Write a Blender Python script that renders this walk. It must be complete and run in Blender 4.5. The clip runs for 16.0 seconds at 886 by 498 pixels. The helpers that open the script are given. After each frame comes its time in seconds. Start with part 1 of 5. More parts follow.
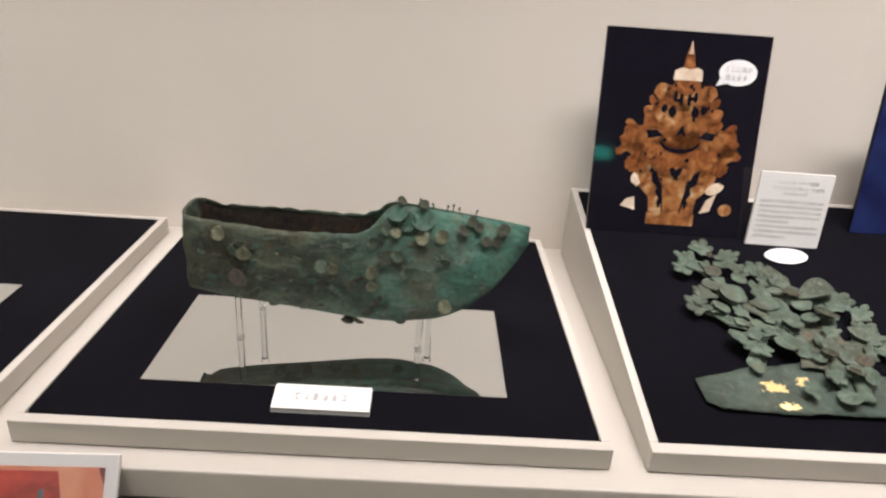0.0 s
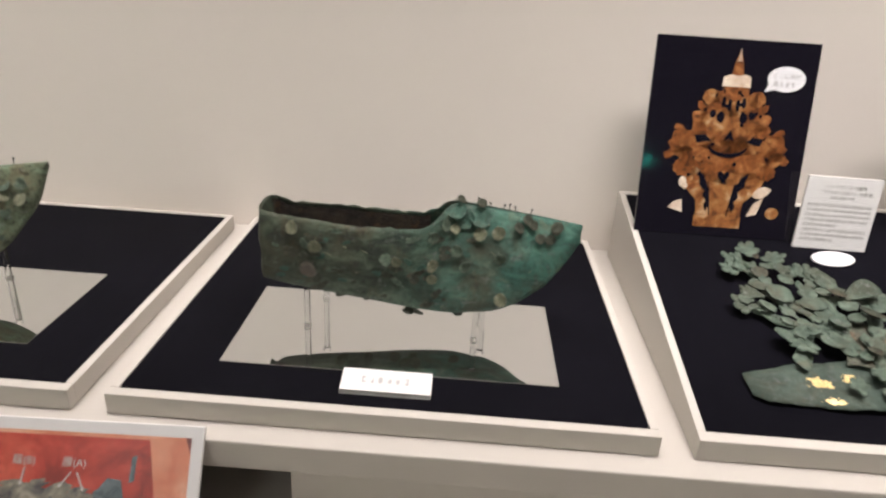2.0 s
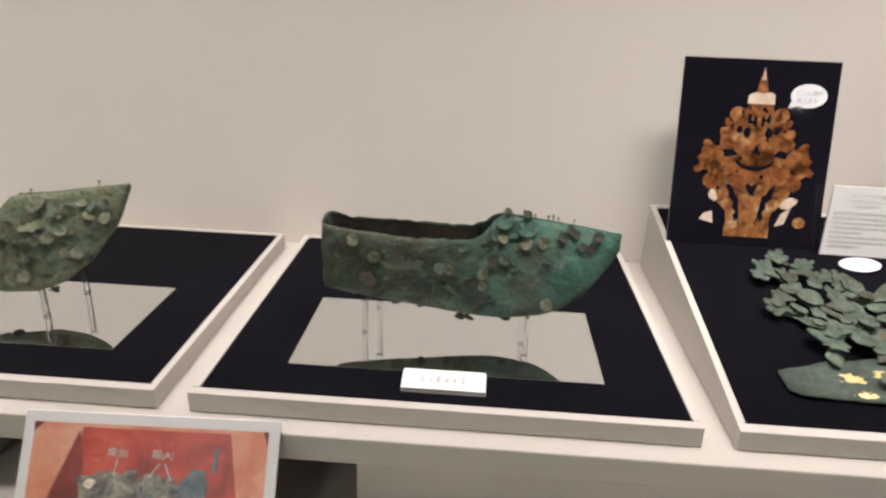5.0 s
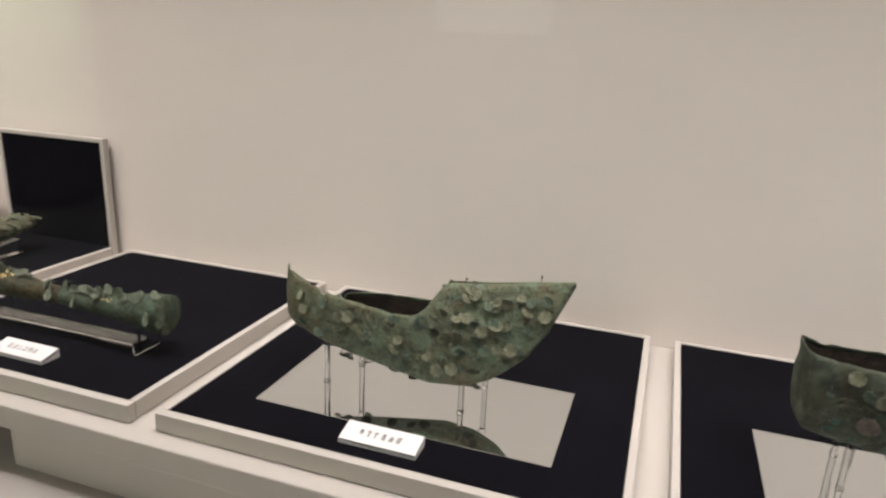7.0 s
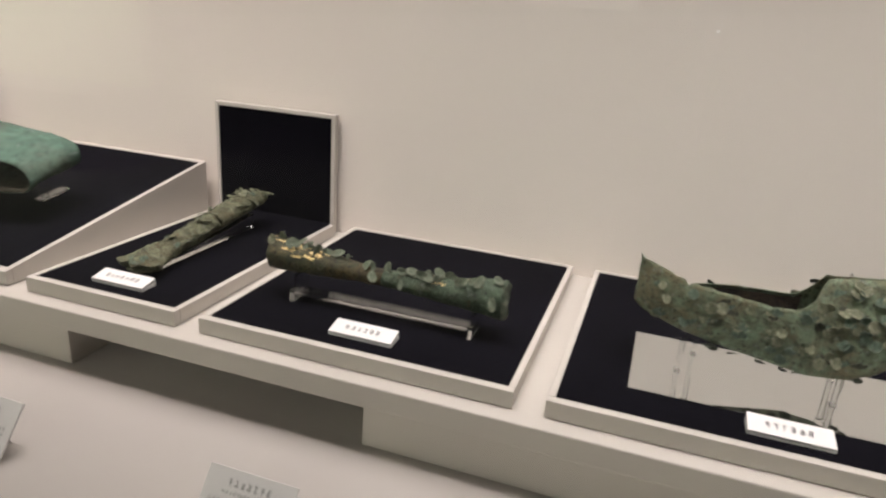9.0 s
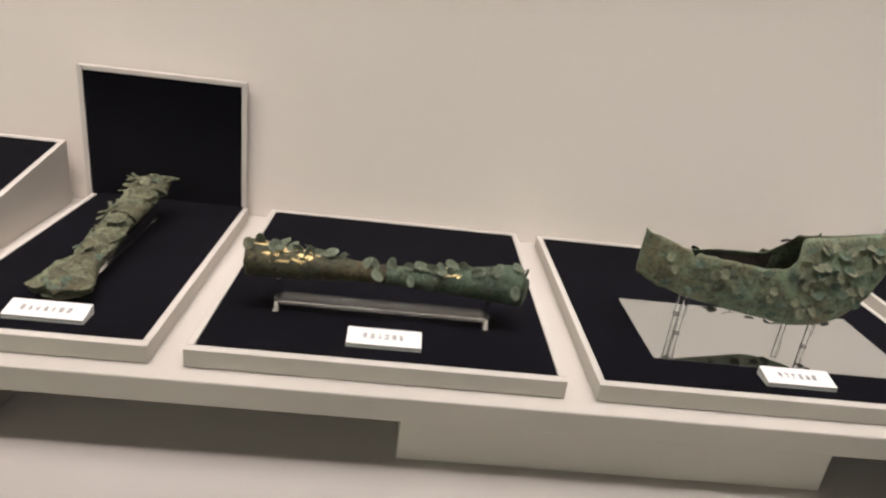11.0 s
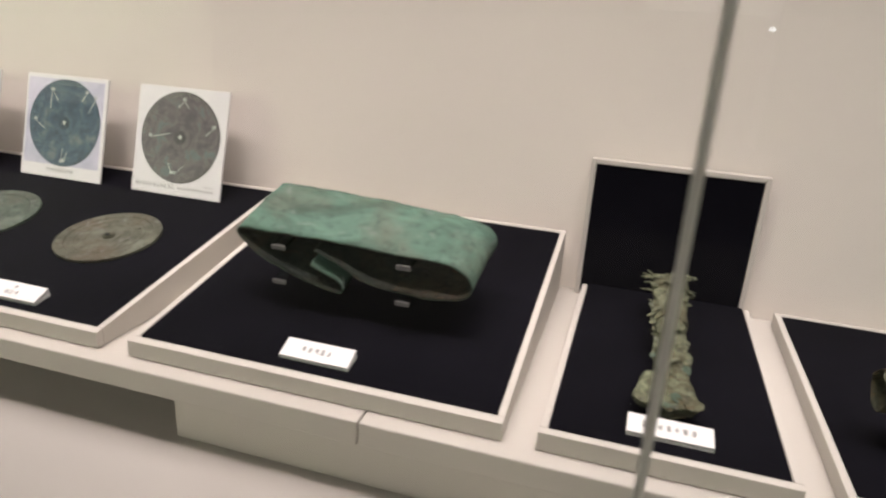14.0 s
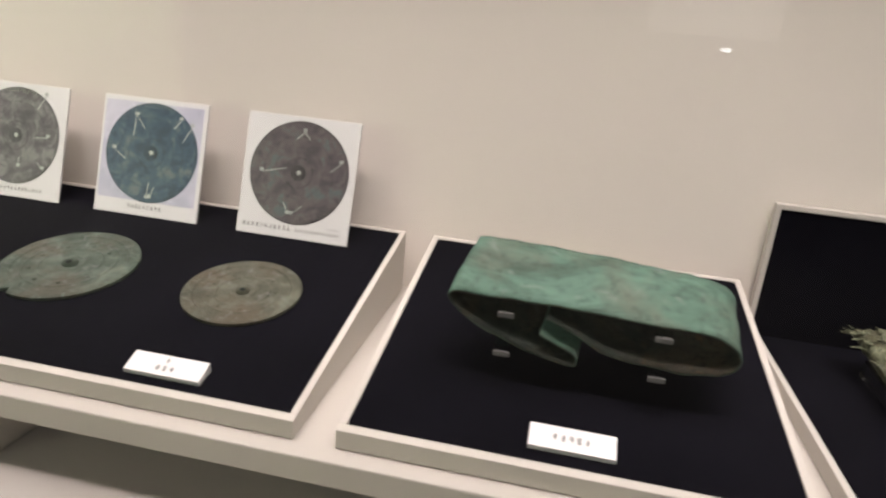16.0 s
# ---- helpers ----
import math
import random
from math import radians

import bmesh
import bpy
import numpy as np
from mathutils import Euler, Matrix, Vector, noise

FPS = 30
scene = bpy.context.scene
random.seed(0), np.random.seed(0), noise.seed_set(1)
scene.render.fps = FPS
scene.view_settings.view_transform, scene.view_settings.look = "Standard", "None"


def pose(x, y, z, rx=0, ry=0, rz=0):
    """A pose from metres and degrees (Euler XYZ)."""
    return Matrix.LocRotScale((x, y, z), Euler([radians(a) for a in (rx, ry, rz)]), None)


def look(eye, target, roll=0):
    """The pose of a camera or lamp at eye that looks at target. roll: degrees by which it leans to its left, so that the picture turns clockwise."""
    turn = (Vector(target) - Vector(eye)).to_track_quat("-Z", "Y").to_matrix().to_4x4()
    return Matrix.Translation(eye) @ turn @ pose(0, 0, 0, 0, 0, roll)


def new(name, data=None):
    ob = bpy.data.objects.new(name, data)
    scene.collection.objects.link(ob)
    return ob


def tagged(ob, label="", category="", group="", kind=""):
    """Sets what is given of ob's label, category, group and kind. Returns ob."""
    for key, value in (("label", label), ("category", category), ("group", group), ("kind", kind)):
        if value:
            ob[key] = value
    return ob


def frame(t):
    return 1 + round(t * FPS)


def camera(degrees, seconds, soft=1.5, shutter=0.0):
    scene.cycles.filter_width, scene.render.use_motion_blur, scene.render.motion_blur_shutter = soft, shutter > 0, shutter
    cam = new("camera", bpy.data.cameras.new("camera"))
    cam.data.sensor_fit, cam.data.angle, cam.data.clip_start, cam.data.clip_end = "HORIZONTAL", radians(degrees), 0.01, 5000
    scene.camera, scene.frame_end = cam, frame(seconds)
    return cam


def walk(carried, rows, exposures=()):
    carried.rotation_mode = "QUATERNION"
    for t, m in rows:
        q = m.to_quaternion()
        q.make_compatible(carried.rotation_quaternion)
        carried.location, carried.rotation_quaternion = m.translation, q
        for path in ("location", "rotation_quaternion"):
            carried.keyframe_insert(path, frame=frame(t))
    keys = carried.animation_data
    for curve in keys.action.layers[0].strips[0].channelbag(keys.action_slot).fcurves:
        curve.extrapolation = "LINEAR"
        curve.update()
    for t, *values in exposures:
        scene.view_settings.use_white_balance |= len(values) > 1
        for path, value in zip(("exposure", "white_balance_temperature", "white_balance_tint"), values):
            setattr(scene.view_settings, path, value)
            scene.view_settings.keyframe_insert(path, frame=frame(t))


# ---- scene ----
cam = camera(67.1, 16.0, soft=2.3, shutter=0.4)
PATH = [
    (0, (0.014, -0.028, 1.323), (0.079, 1.797, 0.507), 4.2),
    (0.5, (0.004, -0.032, 1.321), (0.052, 1.79, 0.497), 4.1),
    (1, (-0.027, -0.093, 1.333), (-0.032, 1.724, 0.498), 3.6),
    (1.5, (-0.033, -0.117, 1.338), (-0.065, 1.707, 0.52), 3.7),
    (2, (-0.011, -0.077, 1.329), (-0.056, 1.753, 0.524), 3.6),
    (2.5, (0.007, -0.036, 1.321), (-0.05, 1.792, 0.511), 3.6),
    (3, (0.009, -0.045, 1.322), (-0.06, 1.78, 0.507), 2.9),
    (3.2, (0.0, -0.055, 1.311), (-0.072, 1.77, 0.496), 2.8),
    (5.3, (-0.075, -0.193, 1.347), (-0.194, 1.679, 0.654), 1.8),
    (5.5, (-0.119, -0.224, 1.355), (-0.303, 1.664, 0.722), 1.5),
    (6, (-0.227, -0.235, 1.345), (-0.762, 1.612, 0.797), 0.3),
    (6.5, (-0.347, -0.143, 1.329), (-0.998, 1.665, 0.775), 1.0),
    (7, (-0.433, -0.103, 1.337), (-1.033, 1.718, 0.767), 2.7),
    (7.5, (-0.488, -0.174, 1.343), (-0.512, 1.741, 0.769), 5.5),
    (8, (-0.639, -0.257, 1.349), (-0.968, 1.612, 0.715), 2.6),
    (8.5, (-0.78, -0.283, 1.343), (-1.389, 1.518, 0.722), 2.1),
    (8.7, (-0.836, -0.276, 1.332), (-1.466, 1.514, 0.699), 3.4),
    (10.8, (-1.285, -0.241, 1.355), (-1.156, 1.604, 0.595), 7.6),
    (11, (-1.29, -0.233, 1.347), (-1.154, 1.613, 0.59), 7.2),
    (11.5, (-1.279, -0.225, 1.347), (-1.122, 1.618, 0.586), 6.4),
    (12, (-1.318, -0.241, 1.349), (-1.276, 1.611, 0.595), 4.6),
    (12.5, (-1.406, -0.275, 1.346), (-1.632, 1.58, 0.634), 3.1),
    (13, (-1.524, -0.242, 1.331), (-2.031, 1.572, 0.658), 1.3),
    (13.5, (-1.666, -0.168, 1.336), (-2.257, 1.621, 0.665), 1.8),
    (14, (-1.822, -0.209, 1.351), (-2.34, 1.607, 0.69), 3.6),
    (14.5, (-1.953, -0.29, 1.369), (-2.358, 1.559, 0.724), 4.0),
    (15, (-2.039, -0.275, 1.355), (-2.408, 1.587, 0.724), 4.8),
    (15.5, (-2.128, -0.191, 1.353), (-2.498, 1.673, 0.729), 4.7),
    (16, (-2.267, -0.173, 1.351), (-2.589, 1.7, 0.728), 5.4),
]
walk(cam, [(t, look(eye, target, roll)) for t, eye, target, roll in PATH],
     exposures=((0, -0.07), (1.5, -0.11), (3, -0.09), (5.5, -0.12), (6.5, -0.14), (7, -0.22), (8, -0.33), (8.7, -0.25), (11, -0.13), (12.5, -0.20), (14.5, -0.20), (16, -0.24)))

# ---- world and lights ----
world = bpy.data.worlds.new("world")
world.use_nodes = True
scene.world = world
world.node_tree.nodes["Background"].inputs[0].default_value = (0.02, 0.02, 0.022, 1)
world.node_tree.nodes["Background"].inputs[1].default_value = 0.2


def area_lamp(name, where, sx, sy, watts, colour, turn=(0, 0, 0)):
    data = bpy.data.lights.new(name, "AREA")
    data.shape, data.size, data.size_y, data.energy, data.color = "RECTANGLE", sx, sy, watts, colour
    ob = new(name, data)
    ob.matrix_world = pose(*where, *turn)
    return ob


WARM = (1.0, 0.905, 0.895)
# a louvred ceiling panel, and a row of wall washers along the front edge of the case ceiling
area_lamp("case_panel_lamp", (-0.6, 0.68, 2.237), 7.7, 0.60, 30.0, WARM).data.spread = math.radians(92)
for x0, x1, watts, colour in ((-4.45, -1.60, 4.2, (1.0, 0.850, 0.830)), (-1.55, 0.05, 3.2, WARM), (0.10, 3.25, 5.9, WARM)):
    area_lamp("case_washer_lamp", ((x0 + x1) / 2, 0.40, 2.230), x1 - x0, 0.22, 1.1 * watts * (x1 - x0), colour, (18, 0, 0)).data.spread = math.radians(66)
area_lamp("far_case_lamp", (-7.35, -3.75, 2.33), 4.0, 0.4, 230.0, (0.93, 1.0, 0.78))

# ---- materials ----


def rgb(c):
    return (*c, 1.0)


class Mat:
    """A node material with short helpers."""

    def __init__(self, name, rough=0.6, metal=0.0, spec=0.5):
        self.m = bpy.data.materials.new(name)
        self.m.use_nodes = True
        self.t = self.m.node_tree
        self.b = self.t.nodes["Principled BSDF"]
        self.b.inputs["Roughness"].default_value = rough
        self.b.inputs["Metallic"].default_value = metal
        self.b.inputs["Specular IOR Level"].default_value = spec
        self.co = self.t.nodes.new("ShaderNodeTexCoord").outputs["Object"]

    def noise(self, scale, detail=4.0, rough=0.6, stretch=None, dist=0.0):
        n = self.t.nodes.new("ShaderNodeTexNoise")
        n.inputs["Scale"].default_value, n.inputs["Detail"].default_value = scale, detail
        n.inputs["Roughness"].default_value, n.inputs["Distortion"].default_value = rough, dist
        co = self.co
        if stretch:
            mp = self.t.nodes.new("ShaderNodeMapping")
            mp.inputs["Scale"].default_value = stretch
            self.t.links.new(co, mp.inputs["Vector"])
            co = mp.outputs["Vector"]
        self.t.links.new(co, n.inputs["Vector"])
        return n.outputs["Fac"]

    def ramp(self, fac, stops):
        r = self.t.nodes.new("ShaderNodeValToRGB")
        el = r.color_ramp.elements
        while len(el) < len(stops):
            el.new(0.5)
        for e, (p, c) in zip(el, stops):
            e.position, e.color = p, rgb(c if isinstance(c, tuple) else (c, c, c))
        self.t.links.new(fac, r.inputs["Fac"])
        return r.outputs["Color"]

    def mix(self, fac, a, b, how="MIX"):
        n = self.t.nodes.new("ShaderNodeMix")
        n.data_type, n.blend_type = "RGBA", how
        for i, v in ((0, fac), (6, a), (7, b)):
            if isinstance(v, tuple):
                n.inputs[i].default_value = rgb(v)
            elif isinstance(v, float):
                n.inputs[i].default_value = v
            else:
                self.t.links.new(v, n.inputs[i])
        return n.outputs[2]

    def math(self, op, a, b=0.0):
        n = self.t.nodes.new("ShaderNodeMath")
        n.operation = op
        for i, v in ((0, a), (1, b)):
            if isinstance(v, float):
                n.inputs[i].default_value = v
            else:
                self.t.links.new(v, n.inputs[i])
        return n.outputs[0]

    def axis(self, k):
        s = self.t.nodes.new("ShaderNodeSeparateXYZ")
        self.t.links.new(self.co, s.inputs[0])
        return s.outputs[k]

    def set(self, key, value):
        if isinstance(value, (int, float)):
            self.b.inputs[key].default_value = value
        elif isinstance(value, tuple):
            self.b.inputs[key].default_value = rgb(value)
        else:
            self.t.links.new(value, self.b.inputs[key])
        return self

    def bump(self, height, strength=0.3, dist=0.001):
        n = self.t.nodes.new("ShaderNodeBump")
        n.inputs["Strength"].default_value, n.inputs["Distance"].default_value = strength, dist
        self.t.links.new(height, n.inputs["Height"])
        self.t.links.new(n.outputs["Normal"], self.b.inputs["Normal"])
        return self


def painted(name, base, rough=0.55, var=0.05, grain=90.0, bump=0.12):
    a = Mat(name, rough)
    big, fine = a.noise(3.0, 3.0), a.noise(grain, 3.0)
    lo, hi = tuple(v * (1 - var) for v in base), tuple(min(1, v * (1 + var * 0.5)) for v in base)
    c = a.ramp(big, [(0.3, lo), (0.7, hi)])
    c = a.mix(a.ramp(fine, [(0.35, 0.0), (0.75, 0.22)]), c, tuple(v * 0.9 for v in base))
    a.set("Base Color", c).set("Roughness", a.ramp(fine, [(0.2, rough - 0.08), (0.8, rough + 0.1)]))
    return a.bump(fine, bump, 0.0006).m


def cloth(name, base, weave=900.0, var=0.05):
    a = Mat(name, 0.85, spec=0.25)
    warp, weft = a.noise(weave, 2.0, 0.5, (1, 1, 0.06)), a.noise(weave, 2.0, 0.5, (0.06, 0.06, 1))
    big = a.noise(1.3, 3.0)
    c = a.ramp(big, [(0.3, tuple(v * (1 - var) for v in base)), (0.7, base)])
    w = a.math("ADD", warp, weft)
    c = a.mix(a.ramp(w, [(0.7, 0.0), (1.3, 0.18)]), c, tuple(v * 0.8 for v in base))
    a.set("Base Color", c)
    return a.bump(w, 0.15, 0.0004).m


def patina(name, low, mid, high, scale=38.0, rough=0.72, gold=None, brown=(0.06, 0.04, 0.022), brown_amount=0.5, rust=(0.11, 0.055, 0.02), rust_amount=0.5, bump=0.003, far_end=None, streak=None, pits=0.75):
    """Corroded gilt bronze: mottled greens, brown and rust patches, pale crust and dark pits; gold shows where the mask lets it."""
    a = Mat(name, rough, 0.0, 0.35)
    n1, n2, n3 = a.noise(scale, 8.0, 0.68, streak, 0.8), a.noise(scale * 0.42, 6.0, 0.65, dist=0.5), a.noise(scale * 6, 4.0, 0.7)
    n4, n5, n6 = a.noise(scale * 1.4, 6.0, 0.7, dist=1.2), a.noise(scale * 2.3, 5.0, 0.7, (1.0, 1.0, 1.6), 0.7), a.noise(scale * 0.8, 5.0, 0.7, (1.3, 1.0, 0.8), 0.9)
    pale = tuple(min(1.0, 0.35 * v + 0.65 * sum(high) / 3 + 0.03) for v in high)
    c = a.ramp(n1, [(0.36, low), (0.50, mid), (0.64, high)])
    if far_end:
        x0, x1, cols = far_end
        along = a.math("DIVIDE", a.math("SUBTRACT", a.axis(0), x0), x1 - x0)
        along = a.math("ADD", along, a.math("MULTIPLY", a.math("SUBTRACT", n2, 0.5), 2.2))
        c = a.mix(a.ramp(along, [(0.0, 0.0), (1.0, 1.0)]), c, a.ramp(n1, list(zip((0.36, 0.50, 0.64), cols))))
    c = a.mix(a.ramp(n2, [(0.46, 0.0), (0.60, brown_amount)]), c, brown)
    c = a.mix(a.ramp(n6, [(0.57, 0.0), (0.66, rust_amount)]), c, rust)
    c = a.mix(a.ramp(n4, [(0.55, 0.0), (0.66, 0.7)]), c, high)
    c = a.mix(a.ramp(n5, [(0.58, 0.0), (0.68, 0.7)]), c, pale)
    c = a.mix(a.ramp(n3, [(0.36, pits), (0.48, 0.0)]), c, tuple(v * 0.3 for v in low))
    h = a.math("ADD", n1, a.math("MULTIPLY", n3, 0.5))
    h = a.math("ADD", h, a.math("MULTIPLY", n5, 0.6))
    if gold:
        mask = gold(a)
        c = a.mix(mask, c, (0.82, 0.63, 0.30))
        a.set("Metallic", mask)
        a.set("Roughness", a.ramp(mask, [(0.0, rough), (1.0, 0.32)]))
    a.set("Base Color", c)
    return a.bump(h, 0.95, bump).m


def gold_band(xc, half, z0, at=0.48):
    """Gold that survives round xc and above z0, thinning out raggedly."""
    def mask(a):
        n = a.noise(75.0, 6.0, 0.7, (0.45, 1.0, 1.3), 0.8)
        d = a.math("POWER", a.math("ABSOLUTE", a.math("DIVIDE", a.math("SUBTRACT", a.axis(0), xc), half)), 2.0)
        v = a.math("SUBTRACT", n, a.math("MULTIPLY", d, 0.16))
        v = a.math("ADD", v, a.math("MINIMUM", a.math("MULTIPLY", a.math("SUBTRACT", a.axis(2), z0), 14.0), 0.0))
        return a.ramp(v, [(at, 0.0), (at + 0.025, 1.0)])
    return mask


def printed(name, stops, scale=14.0, rough=0.35, stretch=None):
    a = Mat(name, rough, 0.0, 0.5)
    c = a.ramp(a.noise(scale, 7.0, 0.66, stretch, 0.6), [(0.5 + (p - 0.5) * 0.62, v) for p, v in stops])
    f = a.noise(scale * 9, 2.0)
    c = a.mix(a.ramp(f, [(0.35, 0.25), (0.65, 0.0)]), c, tuple(v * 0.6 for v in stops[0][1]))
    return a.set("Base Color", c).m


def clear(name, tint=(1, 1, 1), rough=0.0, ior=1.49):
    a = Mat(name, rough, 0.0, 0.5)
    a.set("Base Color", tint).set("Transmission Weight", 1.0).set("IOR", ior)
    return a.m


def pane_glass(name):
    m = bpy.data.materials.new(name)
    m.use_nodes = True
    t = m.node_tree
    t.nodes.clear()
    out, mx = t.nodes.new("ShaderNodeOutputMaterial"), t.nodes.new("ShaderNodeMixShader")
    tr, gl, lw = t.nodes.new("ShaderNodeBsdfTransparent"), t.nodes.new("ShaderNodeBsdfGlossy"), t.nodes.new("ShaderNodeLayerWeight")
    po, mu = t.nodes.new("ShaderNodeMath"), t.nodes.new("ShaderNodeMath")
    po.operation, mu.operation = "POWER", "MULTIPLY_ADD"
    po.inputs[1].default_value, mu.inputs[1].default_value, mu.inputs[2].default_value = 5.0, 0.96, 0.04
    tr.inputs[0].default_value = (0.985, 0.992, 0.985, 1)
    gl.inputs["Roughness"].default_value = 0.004
    t.links.new(lw.outputs["Facing"], po.inputs[0])
    t.links.new(po.outputs[0], mu.inputs[0])
    t.links.new(mu.outputs[0], mx.inputs[0])
    t.links.new(tr.outputs[0], mx.inputs[1])
    t.links.new(gl.outputs[0], mx.inputs[2])
    t.links.new(mx.outputs[0], out.inputs[0])
    return m


def glowing(name, colour, strength):
    a = Mat(name, 0.5)
    a.set("Base Color", colour).set("Emission Color", colour).set("Emission Strength", strength)
    return a.m


WALL = cloth("wall_cloth", (0.80, 0.742, 0.678))
WHITE = painted("cream_paint", (0.545, 0.512, 0.465))
BENCH = painted("bench_paint", (0.535, 0.502, 0.455), 0.5, 0.06, 60.0)
CASE_FLOOR = cloth("case_floor_cloth", (0.48, 0.45, 0.415), 700.0)
EDGE = painted("board_edge", (0.66, 0.64, 0.62), 0.5)
CARD = painted("card_white", (0.80, 0.79, 0.78), 0.45, 0.02)
CAPTION = painted("caption_grey", (0.60, 0.585, 0.57), 0.5, 0.03)
PRINT_BORDER = painted("print_border", (0.62, 0.61, 0.61), 0.5, 0.03)
INK = painted("ink_grey", (0.16, 0.15, 0.15), 0.6)
FAINT_INK = painted("ink_faint", (0.42, 0.40, 0.40), 0.6)
SOFT_INK = painted("ink_soft", (0.27, 0.26, 0.25), 0.6)
BLACK_BASE = painted("card_underside", (0.03, 0.03, 0.03), 0.4)
ACRYLIC = clear("acrylic", (0.97, 0.98, 0.98))
GLASS = pane_glass("front_glass")
# opaque grey that stands in for light caught by the clear bracket tips
TIP_GREY = painted("tip_grey", (0.11, 0.11, 0.108), 0.15)


def sealant(name):
    """Grey translucent sealant: light from the case shines through it."""
    a = Mat(name, 0.4)
    n = a.noise(60.0, 3.0)
    a.set("Base Color", a.ramp(n, [(0.3, (0.20, 0.20, 0.19)), (0.7, (0.30, 0.30, 0.28))]))
    tl, mx, out = a.t.nodes.new("ShaderNodeBsdfTranslucent"), a.t.nodes.new("ShaderNodeMixShader"), a.t.nodes["Material Output"]
    tl.inputs[0].default_value = (0.80, 0.80, 0.77, 1)
    mx.inputs[0].default_value = 0.75
    a.t.links.new(a.b.outputs[0], mx.inputs[1])
    a.t.links.new(tl.outputs[0], mx.inputs[2])
    a.t.links.new(mx.outputs[0], out.inputs[0])
    return a.m


STEEL = sealant("joint_sealant")
WIRE = Mat("bronze_wire", 0.6, 0.3).set("Base Color", (0.05, 0.05, 0.035)).m
HALL = painted("hall_wall", (0.10, 0.095, 0.09), 0.8)
HALL_FLOOR = cloth("hall_carpet", (0.05, 0.045, 0.04))
FAR_WALL = cloth("far_case_cloth", (0.62, 0.66, 0.50))

velvet = Mat("black_velvet", 0.95, spec=0.08)
vf = velvet.noise(1400.0, 2.0)
velvet.set("Base Color", velvet.mix(velvet.ramp(velvet.noise(7.0, 4.0), [(0.35, 0.0), (0.7, 1.0)]), (0.0023, 0.0021, 0.0042), (0.0040, 0.0037, 0.0066)))
VELVET = velvet.bump(vf, 0.4, 0.0004).m

mirror = Mat("mirror", 0.015, 1.0)
mirror.set("Base Color", (0.86, 0.87, 0.87)).set("Roughness", mirror.ramp(mirror.noise(40.0), [(0.3, 0.008), (0.8, 0.03)]))
MIRROR = mirror.m

SHOE_A = patina("shoe_dark_green", (0.018, 0.026, 0.018), (0.046, 0.064, 0.043), (0.100, 0.132, 0.090), 26.0, brown=(0.056, 0.050, 0.030), brown_amount=0.75, rust_amount=0.25, far_end=(-0.08, 0.08, ((0.018, 0.052, 0.040), (0.038, 0.116, 0.088), (0.086, 0.195, 0.146))), streak=(0.6, 1.0, 1.4), pits=0.4)
SHOE_B = patina("shoe_olive_green", (0.060, 0.074, 0.046), (0.122, 0.150, 0.092), (0.160, 0.225, 0.148), 30.0, brown=(0.155, 0.126, 0.072), brown_amount=0.8, rust_amount=0.3)
FLAKE_GREEN = patina("flake_green", (0.022, 0.055, 0.040), (0.040, 0.100, 0.074), (0.080, 0.165, 0.125), 60.0, pits=0.5)
FLAKE_BROWN = patina("flake_brown", (0.026, 0.030, 0.020), (0.050, 0.052, 0.034), (0.080, 0.085, 0.058), 60.0, pits=0.5)
SPANGLE = patina("spangle_olive", (0.095, 0.108, 0.066), (0.18, 0.19, 0.12), (0.27, 0.28, 0.19), 90.0, brown=(0.08, 0.068, 0.036))
SPANGLE_GREEN = patina("spangle_green", (0.045, 0.075, 0.052), (0.085, 0.125, 0.088), (0.15, 0.20, 0.145), 90.0)
SPANGLE_DARK = patina("spangle_dark", (0.02, 0.026, 0.018), (0.045, 0.052, 0.034), (0.085, 0.095, 0.062), 90.0)
SPANGLE_PALE = patina("spangle_leaf_green", (0.070, 0.092, 0.064), (0.145, 0.175, 0.122), (0.235, 0.265, 0.190), 80.0, pits=0.4)
BROWN_LEAF = patina("spangle_brown", (0.075, 0.062, 0.050), (0.120, 0.100, 0.080), (0.165, 0.145, 0.115), 70.0, brown=(0.10, 0.07, 0.05), pits=0.3)
INNER_BROWN = patina("inner_brown", (0.010, 0.008, 0.007), (0.022, 0.016, 0.012), (0.040, 0.030, 0.020), 40.0)
TUBE_A = patina("tube_brown_gilt", (0.018, 0.016, 0.009), (0.055, 0.044, 0.020), (0.105, 0.082, 0.038), 34.0, brown=(0.040, 0.056, 0.034), brown_amount=0.6, rust=(0.14, 0.08, 0.02),
                gold=gold_band(-0.135, 0.066, 0.083, 0.495))
TUBE_A_END = patina("tube_end_green", (0.028, 0.042, 0.026), (0.054, 0.080, 0.050), (0.092, 0.130, 0.086), 34.0, brown=(0.05, 0.048, 0.024), gold=gold_band(0.085, 0.036, 0.079, 0.52))
TUBE_B = patina("tube_pale_olive", (0.036, 0.042, 0.024), (0.116, 0.126, 0.074), (0.215, 0.232, 0.145), 46.0, brown=(0.080, 0.074, 0.040), brown_amount=0.8)
BELT = patina("belt_verdigris", (0.038, 0.068, 0.050), (0.068, 0.130, 0.096), (0.100, 0.185, 0.142), 11.0, brown=(0.105, 0.118, 0.088), brown_amount=0.7, rust=(0.050, 0.078, 0.060), bump=0.0018, pits=0.35, streak=(0.55, 1.0, 2.4))
BELT_EDGE = patina("belt_edge", (0.017, 0.028, 0.019), (0.030, 0.047, 0.033), (0.050, 0.072, 0.052), 40.0)
# far darker than BELT: the shade inside the loop is put into the colour
INNER_SHADE = patina("inner_shade", (0.007, 0.011, 0.008), (0.013, 0.020, 0.014), (0.023, 0.032, 0.022), 22.0)
